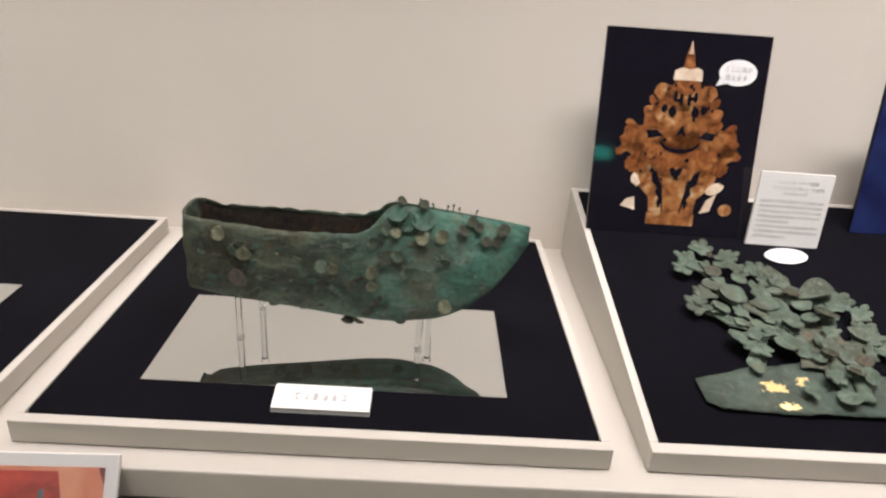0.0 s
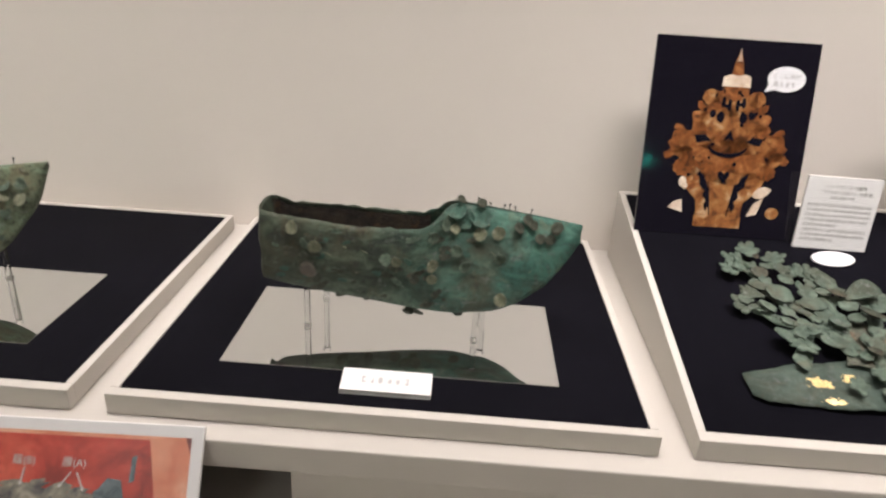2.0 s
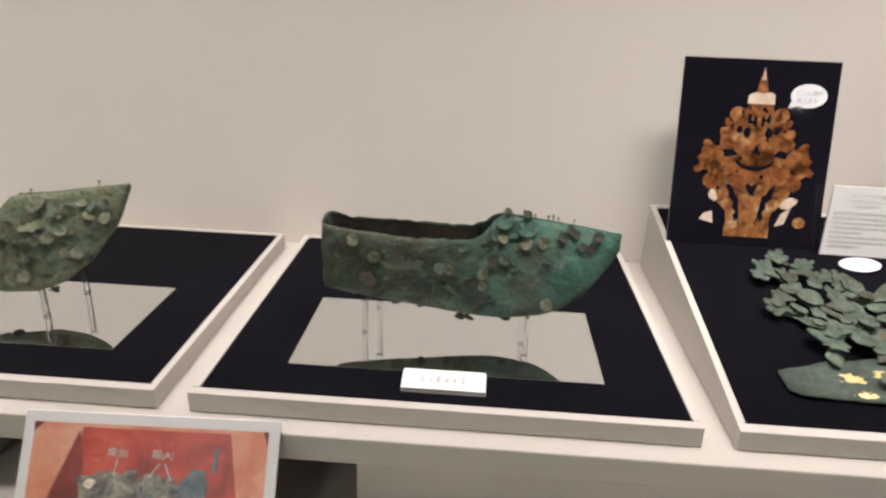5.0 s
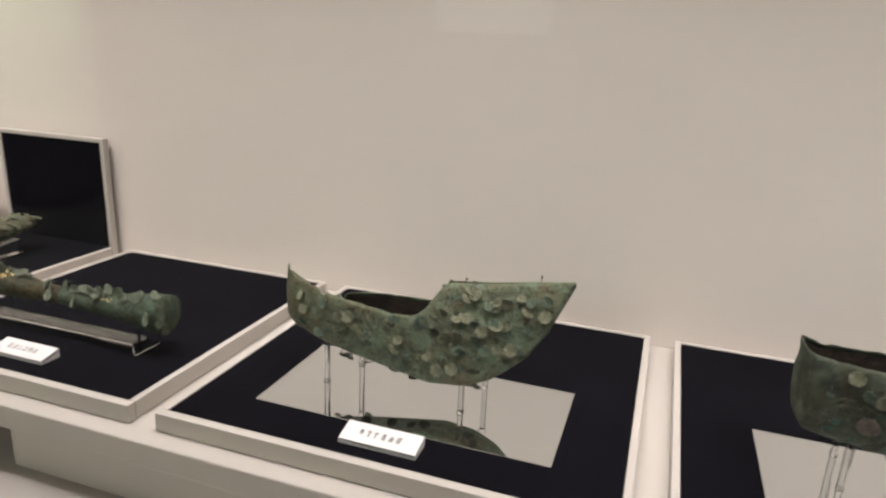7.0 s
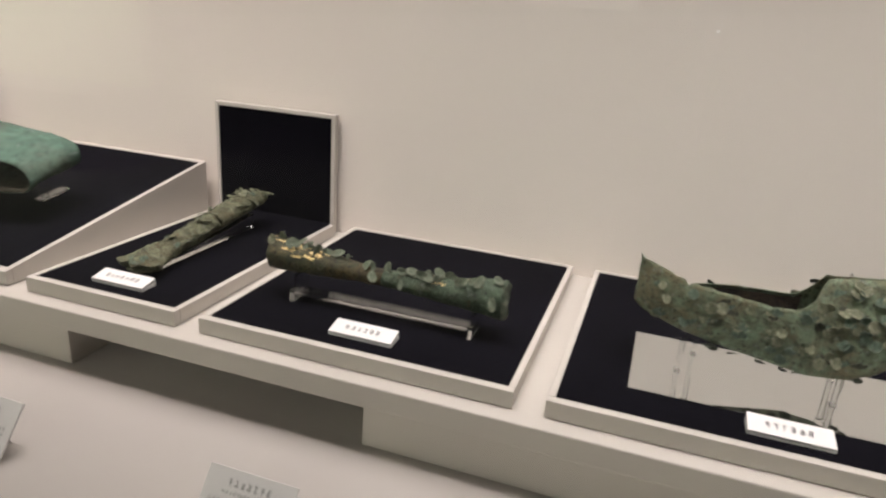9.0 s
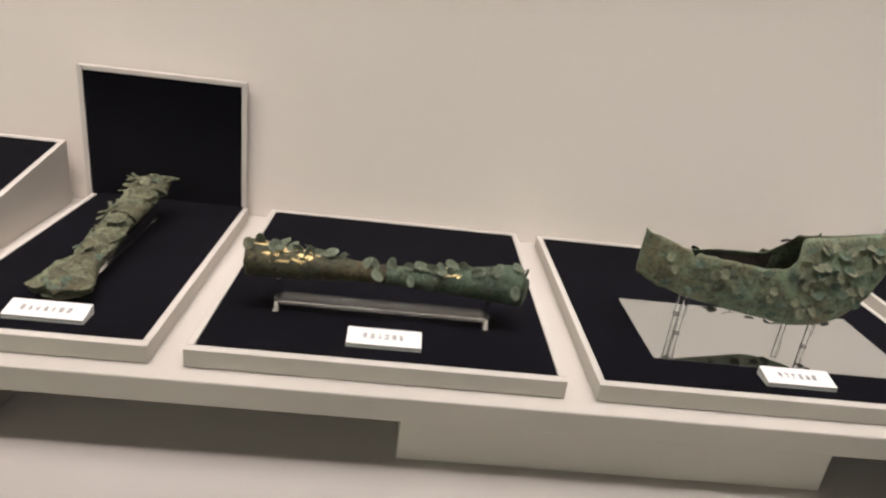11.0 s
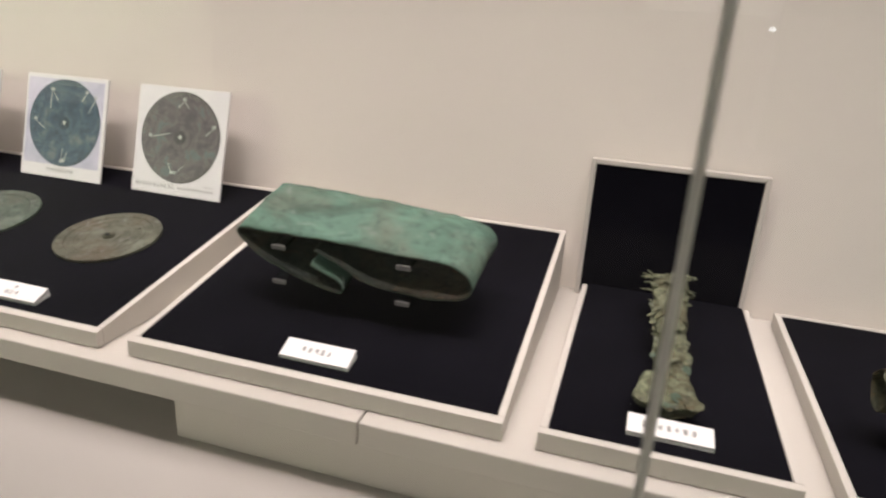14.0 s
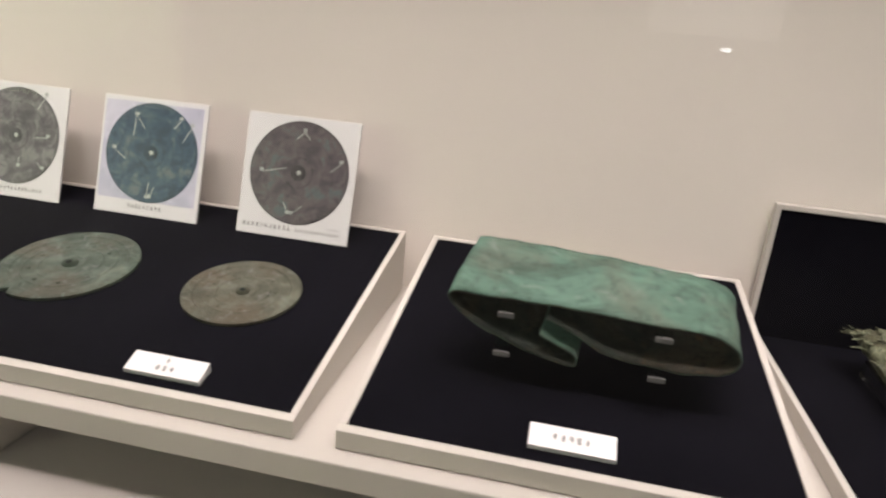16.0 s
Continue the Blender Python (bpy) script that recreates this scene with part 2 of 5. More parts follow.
DISC_A = patina("disc_grey_green", (0.044, 0.046, 0.032), (0.080, 0.083, 0.059), (0.120, 0.132, 0.100), 20.0, brown=(0.076, 0.062, 0.040), brown_amount=0.8, bump=0.002, pits=0.25, rust_amount=0.15)
DISC_B = patina("disc_green", (0.034, 0.048, 0.036), (0.061, 0.083, 0.063), (0.102, 0.132, 0.104), 20.0, brown=(0.064, 0.060, 0.043), brown_amount=0.8, bump=0.002, pits=0.25, rust_amount=0.15)
def gold_patches(a):
    """Bare gold left in three ragged patches on the band plate."""
    x, y, near = a.axis(0), a.axis(1), None
    for cx, cy, rx, ry in ((-0.086, -0.110, 0.017, 0.010), (-0.046, -0.098, 0.010, 0.008), (-0.077, -0.135, 0.013, 0.006)):
        u = a.math("POWER", a.math("ABSOLUTE", a.math("DIVIDE", a.math("SUBTRACT", x, cx), rx)), 2.0)
        v = a.math("POWER", a.math("ABSOLUTE", a.math("DIVIDE", a.math("SUBTRACT", y, cy), ry)), 2.0)
        e = a.math("SUBTRACT", 1.0, a.math("POWER", a.math("ADD", u, v), 0.5))
        near = e if near is None else a.math("MAXIMUM", near, e)
    v = a.math("ADD", near, a.math("MULTIPLY", a.math("SUBTRACT", a.noise(130.0, 5.0, 0.7, (0.7, 1.0, 1.0), 0.6), 0.5), 3.6))
    v = a.math("MULTIPLY", v, a.math("GREATER_THAN", near, -0.25))
    return a.ramp(v, [(0.24, 0.0), (0.36, 1.0)])


CROWN = patina("crown_verdigris", (0.032, 0.050, 0.039), (0.049, 0.074, 0.059), (0.076, 0.106, 0.084), 26.0, brown=(0.048, 0.050, 0.034), brown_amount=0.6, rust_amount=0.2, gold=gold_patches, pits=0.3)
CROWN_LEAF = patina("crown_leaf_green", (0.046, 0.070, 0.052), (0.078, 0.112, 0.084), (0.130, 0.172, 0.132), 34.0, brown=(0.056, 0.056, 0.037), brown_amount=0.65, rust_amount=0.25, pits=0.4)

# ---- building helpers ----


def thing(name, where, label, category, group="", kind=""):
    ob = new(name)
    ob.empty_display_size = 0.02
    ob.location = where
    return tagged(ob, label, category, group, kind)


def mesh_from(name, bm, smooth=False):
    me = bpy.data.meshes.new(name)
    bmesh.ops.recalc_face_normals(bm, faces=bm.faces)
    bm.to_mesh(me)
    bm.free()
    if smooth:
        for p in me.polygons:
            p.use_smooth = True
    return me


def part(name, bm, material, parent, label="", smooth=False, world=False, thick=0.0):
    """Links a bmesh as one mesh object under a thing or a part."""
    if world:
        o = parent.location if parent.parent is None else parent.parent.location
        bmesh.ops.translate(bm, verts=bm.verts, vec=-Vector(o))
    me = mesh_from(name, bm, smooth) if isinstance(bm, bmesh.types.BMesh) else bm
    if not me.materials:
        me.materials.append(material)
    ob = new(name, me)
    ob.parent = parent
    if thick:
        mod = ob.modifiers.new("thickness", "SOLIDIFY")
        mod.thickness, mod.offset = thick, 0.0
    return tagged(ob, label)


def solo(name, bm, material, label, category="", kind="", group="", smooth=False):
    me = mesh_from(name, bm, smooth)
    me.materials.append(material)
    return tagged(new(name, me), label, category, group, kind)


def box(bm, x0, x1, y0, y1, z0, z1, bevel=0.0, segs=2):
    made = bmesh.ops.create_cube(bm, size=1.0, matrix=Matrix.LocRotScale(((x0 + x1) / 2, (y0 + y1) / 2, (z0 + z1) / 2), None, (x1 - x0, y1 - y0, z1 - z0)))
    if bevel:
        edges = list({e for v in made["verts"] for e in v.link_edges})
        bmesh.ops.bevel(bm, geom=edges, offset=bevel, segments=segs, profile=0.6, affect="EDGES")
    return bm


def boxed(*a, **k):
    return box(bmesh.new(), *a, **k)


def rod(bm, a, b, r, sides=10, r2=None):
    a, b = Vector(a), Vector(b)
    turn = (b - a).to_track_quat("Z", "Y").to_matrix().to_4x4()
    bmesh.ops.create_cone(bm, cap_ends=True, segments=sides, radius1=r, radius2=r if r2 is None else r2, depth=(b - a).length, matrix=Matrix.Translation((a + b) / 2) @ turn)
    return bm


def prism(bm, outline, lo, hi, put):
    """A plate with the outline (u, v) from depth lo to hi; put(u, v, d) gives the place."""
    a = [bm.verts.new(put(u, v, lo)) for u, v in outline]
    b = [bm.verts.new(put(u, v, hi)) for u, v in outline]
    bm.faces.new(a), bm.faces.new(b[::-1])
    for i in range(len(a)):
        j = (i + 1) % len(a)
        bm.faces.new((a[i], b[i], b[j], a[j]))
    return bm


def sheet(bm, rows, close=False):
    """A surface through rows of points of equal length."""
    vs = [[bm.verts.new(p) for p in row] for row in rows]
    for r0, r1 in zip(vs, vs[1:]):
        n = len(r0)
        for i in range(n if close else n - 1):
            j = (i + 1) % n
            bm.faces.new((r0[i], r0[j], r1[j], r1[i]))
    bmesh.ops.remove_doubles(bm, verts=bm.verts, dist=1e-5)
    return bm


def soft(pairs):
    """A smooth curve through a few (at, value) stations."""
    xs, ys = [p[0] for p in pairs], [p[1] for p in pairs]
    return lambda x: float(np.interp(x, xs, ys))


def wobble(p, scale, amount):
    return noise.noise_vector(Vector(p) * scale) * amount


def ellipse(cx, cy, rx, ry, n=28, turn=0.0, ragged=0.0, seed=0.0):
    out = []
    for i in range(n):
        a = 2 * math.pi * i / n
        k = 1 + ragged * noise.noise(Vector((math.cos(a) * 2.5 + seed, math.sin(a) * 2.5, seed * 1.7)))
        x, y = rx * k * math.cos(a), ry * k * math.sin(a)
        out.append((cx + x * math.cos(turn) - y * math.sin(turn), cy + x * math.sin(turn) + y * math.cos(turn)))
    return out


def upright(u, v, d):
    """Card frame: u to the right, v up, d out of the front."""
    return (u, -d, v)


def flat(u, v, d):
    return (u, v, d)


def art(name, outlines, material, parent, layer, label="", put=upright):
    bm = bmesh.new()
    for o in outlines:
        prism(bm, o, 0.0, layer, put)
    return part(name, bm, material, parent, label)


def lettering(parent, rows, layer, ink, put=upright, name="lettering"):
    """Rows (u0, v, height, count, pitch) of small stroke bars that stand for writing too blurred to read."""
    bm = bmesh.new()
    for u0, v, hgt, count, pitch in rows:
        for i in range(count):
            u, w = u0 + i * pitch, pitch * 0.72
            for k in range(3):
                if random.random() < 0.22:
                    continue
                y = v + hgt * (0.1 + 0.35 * k)
                a, b = random.uniform(0, 0.25) * w, random.uniform(0.7, 1.0) * w
                prism(bm, [(u + a, y), (u + b, y), (u + b, y + hgt * 0.2), (u + a, y + hgt * 0.2)], 0.0, layer, put)
            s = random.uniform(0.25, 0.65) * w
            prism(bm, [(u + s, v), (u + s + w * 0.2, v), (u + s + w * 0.2, v + hgt), (u + s, v + hgt)], 0.0, layer, put)
    return part(name, bm, ink, parent)


def words(parent, body, size, u, v, layer, ink, name="lettering"):
    cu = bpy.data.curves.new("words", "FONT")
    cu.body, cu.size, cu.extrude = body, size, 0.0001
    tmp = bpy.data.objects.new("words", cu)
    me = bpy.data.meshes.new_from_object(tmp)
    bpy.data.objects.remove(tmp)
    me.transform(Matrix.Translation((u, -layer, v)) @ pose(0, 0, 0, 90))
    me.name = name
    return part(name, me, ink, parent)


# ---- the display case ----
X0, X1, WALL_Y, GLASS_Y = -4.6, 3.4, 1.062, 0.136
solo("wall_back", boxed(X0, X1, WALL_Y, WALL_Y + 0.12, 0.60, 2.40), WALL, "cream cloth back wall of a museum display case", "wall", "structure")
solo("wall_case_left", boxed(X0 - 0.1, X0, 0.10, WALL_Y + 0.12, 0.60, 2.40), WALL, "cream cloth end wall of the display case", "wall", "structure")
solo("wall_case_right", boxed(X1, X1 + 0.1, 0.10, WALL_Y + 0.12, 0.60, 2.40), WALL, "cream cloth end wall of the display case", "wall", "structure")
solo("ceiling_case", boxed(X0, X1, 0.10, WALL_Y, 2.245, 2.40), WHITE, "white light box ceiling of the display case", "ceiling", "structure")
solo("floor_case", boxed(X0, X1, 0.10, WALL_Y, 0.60, 0.735), CASE_FLOOR, "pale cloth floor of the display case", "floor", "structure")
solo("plinth_case", boxed(X0 - 0.1, X1 + 0.1, 0.10, WALL_Y + 0.12, 0.0, 0.598), HALL, "dark plinth below the display case", "plinth", "structure")
solo("soffit_case", boxed(X0 - 0.1, X1 + 0.1, 0.02, 0.10, 2.20, 3.0), HALL, "dark wall over the display case", "wall", "structure")

JOINT = -1.793
for n, (a, b) in enumerate(((X0, JOINT - 0.0030), (JOINT + 0.0030, X1))):
    solo("window_%d" % (n + 1), boxed(a, b, GLASS_Y - 0.005, GLASS_Y + 0.005, 0.737, 2.243), GLASS, "clear front glass of the display case", "window", "structure").visible_shadow = False
joint = thing("glass_joint", (JOINT, GLASS_Y, 0.737), "slim grey sealant joint between two glass panes", "strip", kind="structure")
part("strip", boxed(-0.0028, 0.0028, -0.0054, 0.0054, 0, 1.505, 0.0018), STEEL, joint)

# ---- the hall behind ----
solo("floor", boxed(-10, 6, -9.2, 0.10, -0.1, 0.0), HALL_FLOOR, "dark carpet of the museum hall", "floor", "structure")
solo("ceiling", boxed(-10, 6, -9.2, 0.10, 3.0, 3.1), HALL, "dark ceiling of the museum hall", "ceiling", "structure")
solo("wall_south", boxed(-10, 6, -9.35, -9.2, 0, 3.0), HALL, "dark far wall of the museum hall", "wall", "structure")
solo("wall_west", boxed(-10.15, -10, -9.2, 0.10, 0, 3.0), HALL, "dark side wall of the museum hall", "wall", "structure")
solo("wall_east", boxed(6, 6.15, -9.2, 0.10, 0, 3.0), HALL, "dark side wall of the museum hall", "wall", "structure")
solo("wall_north_left", boxed(-10, X0 - 0.1, 0.02, 0.10, 0, 3.0), HALL, "dark wall beside the display case", "wall", "structure")
solo("wall_north_right", boxed(X1 + 0.1, 6, 0.02, 0.10, 0, 3.0), HALL, "dark wall beside the display case", "wall", "structure")
far = thing("opposite_case", (-7.35, -3.9, 0), "lit display case across the hall with a pale green back", "display case")
part("base", boxed(-2.15, 2.15, -0.4, 0.4, 0, 0.58), HALL, far)
part("back_panel", boxed(-2.15, 2.15, -0.4, -0.3, 0.581, 2.5), FAR_WALL, far)
part("top", boxed(-2.15, 2.15, -0.4, 0.4, 2.501, 2.62), HALL, far)
# pale sheet with its own lamp, added for an unidentified bright reflection in the glass
info = thing("reflected_panel", (-1.56, -3.79, 1.45), "pale lit panel added across the hall for its reflection", "banner")
part("sheet", boxed(-0.36, 0.36, 0.0, 0.006, 0.0, 1.52), CARD, info)
part("rail", boxed(-0.38, 0.38, -0.01, 0.016, 1.521, 1.549, 0.003), HALL, info)
area_lamp("panel_lamp", (-1.56, -3.45, 2.68), 0.7, 0.1, 55.0, (1.0, 0.95, 0.88))

sign = thing("exit_sign", (2.92, -9.195, 2.80), "small glowing green exit sign on the far wall", "sign")
part("housing", boxed(-0.19, 0.19, 0.0, 0.04, -0.11, 0.11, 0.008), HALL, sign)
part("lit_face", boxed(-0.165, 0.165, 0.041, 0.046, -0.085, 0.085), glowing("exit_glow", (0.05, 0.75, 0.62), 6.5), sign, "glowing green face")
# unseen block, added so that the lamp's reflection shows from the left only
solo("pillar", boxed(-0.50, 0.02, -9.198, -8.3, 0.001, 2.999), HALL, "added dark block that hides the strip lamp from one side", "pillar", "structure")
lamp = thing("strip_lamp", (-0.502, -8.75, 1.42), "small bright strip lamp on the added dark block", "lamp")
part("housing", boxed(-0.022, 0.0, -0.36, 0.36, -0.03, 0.03, 0.004), HALL, lamp)
part("lit_face", boxed(-0.026, -0.0225, -0.34, 0.34, -0.020, 0.020), glowing("lamp_glow", (0.9, 0.97, 1.0), 11.0), lamp, "bright white face")

# unseen lamp, added to put a bright dot on the glossy crown panel
spot = thing("dot_lamp", (3.2, -4.95, 2.9985), "small added lamp whose reflection makes a bright dot", "lamp")
part("housing", rod(bmesh.new(), (0, 0, 0), (0, 0, -0.07), 0.035, 20), HALL, spot)
part("lit_face", rod(bmesh.new(), (0, 0, -0.0705), (0, 0, -0.082), 0.026, 20), glowing("spot_glow", (1.0, 0.95, 0.85), 45.0), spot, "bright lit face")

# ---- bench with its support blocks ----
bench = thing("display_bench", (-1.25, 0.76, 0.735), "long cream painted display bench on low blocks", "bench")
SEAM = -2.116
for a, b in ((X0 + 0.02, SEAM - 0.001), (SEAM + 0.001, X1 - 0.02)):
    part("board", boxed(a, b, 0.472, WALL_Y - 0.002, 0.814, 0.85, 0.003), BENCH, bench, world=True)
for a, b in ((-3.58, -2.98), (-2.416, -1.804), (-1.264, -0.665), (-0.179, 0.411), (1.0, 1.6)):
    part("support_block", boxed(a, b, 0.495, 0.98, 0.736, 0.8135, 0.002), BENCH, bench, world=True)

# ---- trays ----
TOP, LIP = 0.877, 0.010
YF, YB = 0.500, 1.034
SLOPE = 0.183


def tray(x0, x1, label, rise=0.0, backless=False):
    """A white painted tray with a velvet pad; a wedge when it rises to the back."""
    ob = thing("display_tray", ((x0 + x1) / 2, (YF + YB) / 2, 0.851), label, "tray", "trays on the bench")
    zt = lambda y: TOP + rise * (y - YF)

    def slab(a, b, c, d, low=0.8515, drop=0.0):
        bm = bmesh.new()
        v = [bm.verts.new(p) for p in ((a, c, low), (b, c, low), (b, d, low), (a, d, low), (a, c, zt(c) - drop), (b, c, zt(c) - drop), (b, d, zt(d) - drop), (a, d, zt(d) - drop))]
        for f in ((0, 1, 2, 3), (4, 5, 6, 7), (0, 1, 5, 4), (1, 2, 6, 5), (2, 3, 7, 6), (3, 0, 4, 7)):
            bm.faces.new([v[i] for i in f])
        bmesh.ops.bevel(bm, geom=list(bm.edges), offset=0.0013, segments=2, profile=0.6, affect="EDGES")
        return bm
    part("front_rim", slab(x0, x1, YF, YF + LIP + 0.003), WHITE, ob, world=True)
    if not backless:
        part("back_rim", slab(x0, x1, YB - LIP, YB), WHITE, ob, world=True)
    part("side_rim", slab(x0, x0 + LIP, YF + LIP + 0.0033, YB - LIP - 0.0003), WHITE, ob, world=True)
    part("side_rim", slab(x1 - LIP, x1, YF + LIP + 0.0033, YB - LIP - 0.0003), WHITE, ob, world=True)
    # padded velvet board with rounded corners
    a, b, c, d, r = x0 + LIP + 0.0006, x1 - LIP - 0.0006, YF + LIP + 0.0036, YB - (0.0 if backless else LIP) - 0.0006, 0.007
    out = []
    for cx, cy, t0 in ((b - r, d - r, 0), (a + r, d - r, 90), (a + r, c + r, 180), (b - r, c + r, 270)):
        out += [(cx + r * math.cos(radians(t0 + k * 22.5)), cy + r * math.sin(radians(t0 + k * 22.5))) for k in range(5)]
    bm = bmesh.new()
    prism(bm, out, -0.022, -0.0012, lambda u, v, e: (u, v, zt(v) + e))
    part("velvet_pad", bm, VELVET, ob, "black velvet pad", world=True)
    bm = bmesh.new()
    box(bm, x0 + LIP, x1 - LIP, YF + LIP + 0.0036, YB - LIP, 0.8512, 0.8535)
    part("base_board", bm, WHITE, ob, world=True)
    return ob


FLAT_LABEL, WEDGE_LABEL = "low white tray lined with black velvet", "wedge-shaped white tray lined with black velvet"
tray(-0.38, 0.219, FLAT_LABEL)
tray(-1.009, -0.42, FLAT_LABEL)
tray(-1.545, -1.052, FLAT_LABEL)
t4 = tray(-1.889, -1.589, "white tray with an upright velvet backboard", 0.0, True)
tray(-2.494, -1.933, WEDGE_LABEL, SLOPE)
tray(-3.62, -2.549, WEDGE_LABEL, SLOPE)
tray(0.258, 1.30, WEDGE_LABEL, SLOPE)
# upright backboard of the narrow tray
PX0, PX1, PZ = -1.9030, -1.5965, 1.1190
for nm, dims in (("backboard_frame", (PX0, PX0 + 0.009, 1.0345, 1.050, 0.8515, PZ)), ("backboard_frame", (PX1 - 0.009, PX1, 1.0345, 1.050, 0.8515, PZ)),
                 ("backboard_frame", (PX0 + 0.0093, PX1 - 0.0093, 1.0345, 1.050, PZ - 0.009, PZ))):
    part(nm, boxed(*dims, 0.0012), WHITE, t4, world=True)
part("backboard_velvet", boxed(PX0 + 0.0095, PX1 - 0.0095, 1.037, 1.049, 0.8515, PZ - 0.0093), VELVET, t4, "black velvet backboard", world=True)


def ramp_z(y):
    """Top of the velvet on a wedge tray."""
    return TOP + SLOPE * (y - YF) - 0.0010


PAD = TOP - 0.0010

# ---- mirror plates under the shoes ----
for x0, x1, y0, y1 in ((-0.281, 0.118, 0.575, 0.768), (-0.912, -0.513, 0.579, 0.768)):
    solo("mirror_plate", boxed(x0, x1, y0, y1, PAD, PAD + 0.003, 0.0004), MIRROR, "rectangular mirror plate lying on black velvet", "mirror", group="mirrors under the shoes")

# ---- shoes ----


def spangle_mesh(r, name="spangle", leaf=False):
    bm = bmesh.new()
    n = 14
    rows = []
    for k, f in enumerate((0.0, 0.55, 1.0)):
        rows.append([(r * f * math.cos(2 * math.pi * i / n) * (0.8 if leaf else 1.0), r * f * math.sin(2 * math.pi * i / n) * (1.25 if leaf else 1.0),
                      0.14 * r * f * f + 0.10 * r * f * math.sin(2 * math.pi * i / n * 2)) for i in range(n)])
    sheet(bm, rows, True)
    top = list(bm.faces)
    made = bmesh.ops.extrude_face_region(bm, geom=top)
    bmesh.ops.translate(bm, verts=[v for v in made["geom"] if isinstance(v, bmesh.types.BMVert)], vec=(0, 0, 0.0007))
    # wire stalk
    rod(bm, (0, r * 0.7, 0), (0, r * 0.9, -0.006), 0.0006, 6)
    return mesh_from(name, bm, False)


ROUND = [spangle_mesh(r) for r in (0.0066, 0.0076, 0.0086)]
for k, me in enumerate(ROUND):
    me.materials.append((SPANGLE, SPANGLE_GREEN, SPANGLE)[k])
DARK_ROUND = [spangle_mesh(r) for r in (0.0064, 0.0076)]
for me in DARK_ROUND:
    me.materials.append(SPANGLE_DARK)
BIG_GREEN, BIG_BROWN = [spangle_mesh(0.0120), spangle_mesh(0.0135)], [spangle_mesh(0.0115)]
for me in BIG_GREEN:
    me.materials.append(FLAKE_GREEN)
BIG_BROWN[0].materials.append(BROWN_LEAF)
LEAF = [spangle_mesh(r, "spangle", True) for r in (0.0070, 0.0088)]
for me in LEAF:
    me.materials.append(SPANGLE_PALE)


def spangle(parent, where, out, meshes=ROUND, lift=0.004, droop=0.5, roll=0.5):
    """A hanging disc at a place on a surface whose outward way is out."""
    n = Vector(out).normalized()
    n = (n + Vector((random.uniform(-0.5, 0.5), random.uniform(-0.4, 0.4), random.uniform(-droop, droop)))).normalized()
    turn = n.to_track_quat("Z", "Y").to_matrix().to_4x4() @ Matrix.Rotation(random.uniform(-roll, roll), 4, "Z")
    ob = part("spangle", random.choice(meshes), None, parent)
    ob.matrix_basis = Matrix.Translation(Vector(where) + Vector(out).normalized() * lift - parent.location) @ turn
    return ob


def flake_mesh(rx, ry, seed, mat):
    """A thin ragged scab of corrosion."""
    bm = bmesh.new()
    prism(bm, ellipse(0, 0, rx, ry, 16, 0.0, 0.75, seed), -0.0006, 0.0007, lambda u, v, d: (u, v, d + 0.0004 * math.sin(u * 500 + seed)))
    me = mesh_from("flake", bm)
    me.materials.append(mat)
    return me


FLAKES = [[flake_mesh(rx, ry, k * 2.3 + q, mats[k % 4]) for k, (rx, ry) in enumerate(((0.009, 0.004), (0.006, 0.003), (0.004, 0.003), (0.012, 0.004), (0.007, 0.005), (0.005, 0.0025), (0.010, 0.0035), (0.0035, 0.002)))]
          for q, mats in enumerate(((SPANGLE_DARK, FLAKE_GREEN, SPANGLE_GREEN, FLAKE_BROWN), (SPANGLE_GREEN, SHOE_B, FLAKE_BROWN, SPANGLE)))]


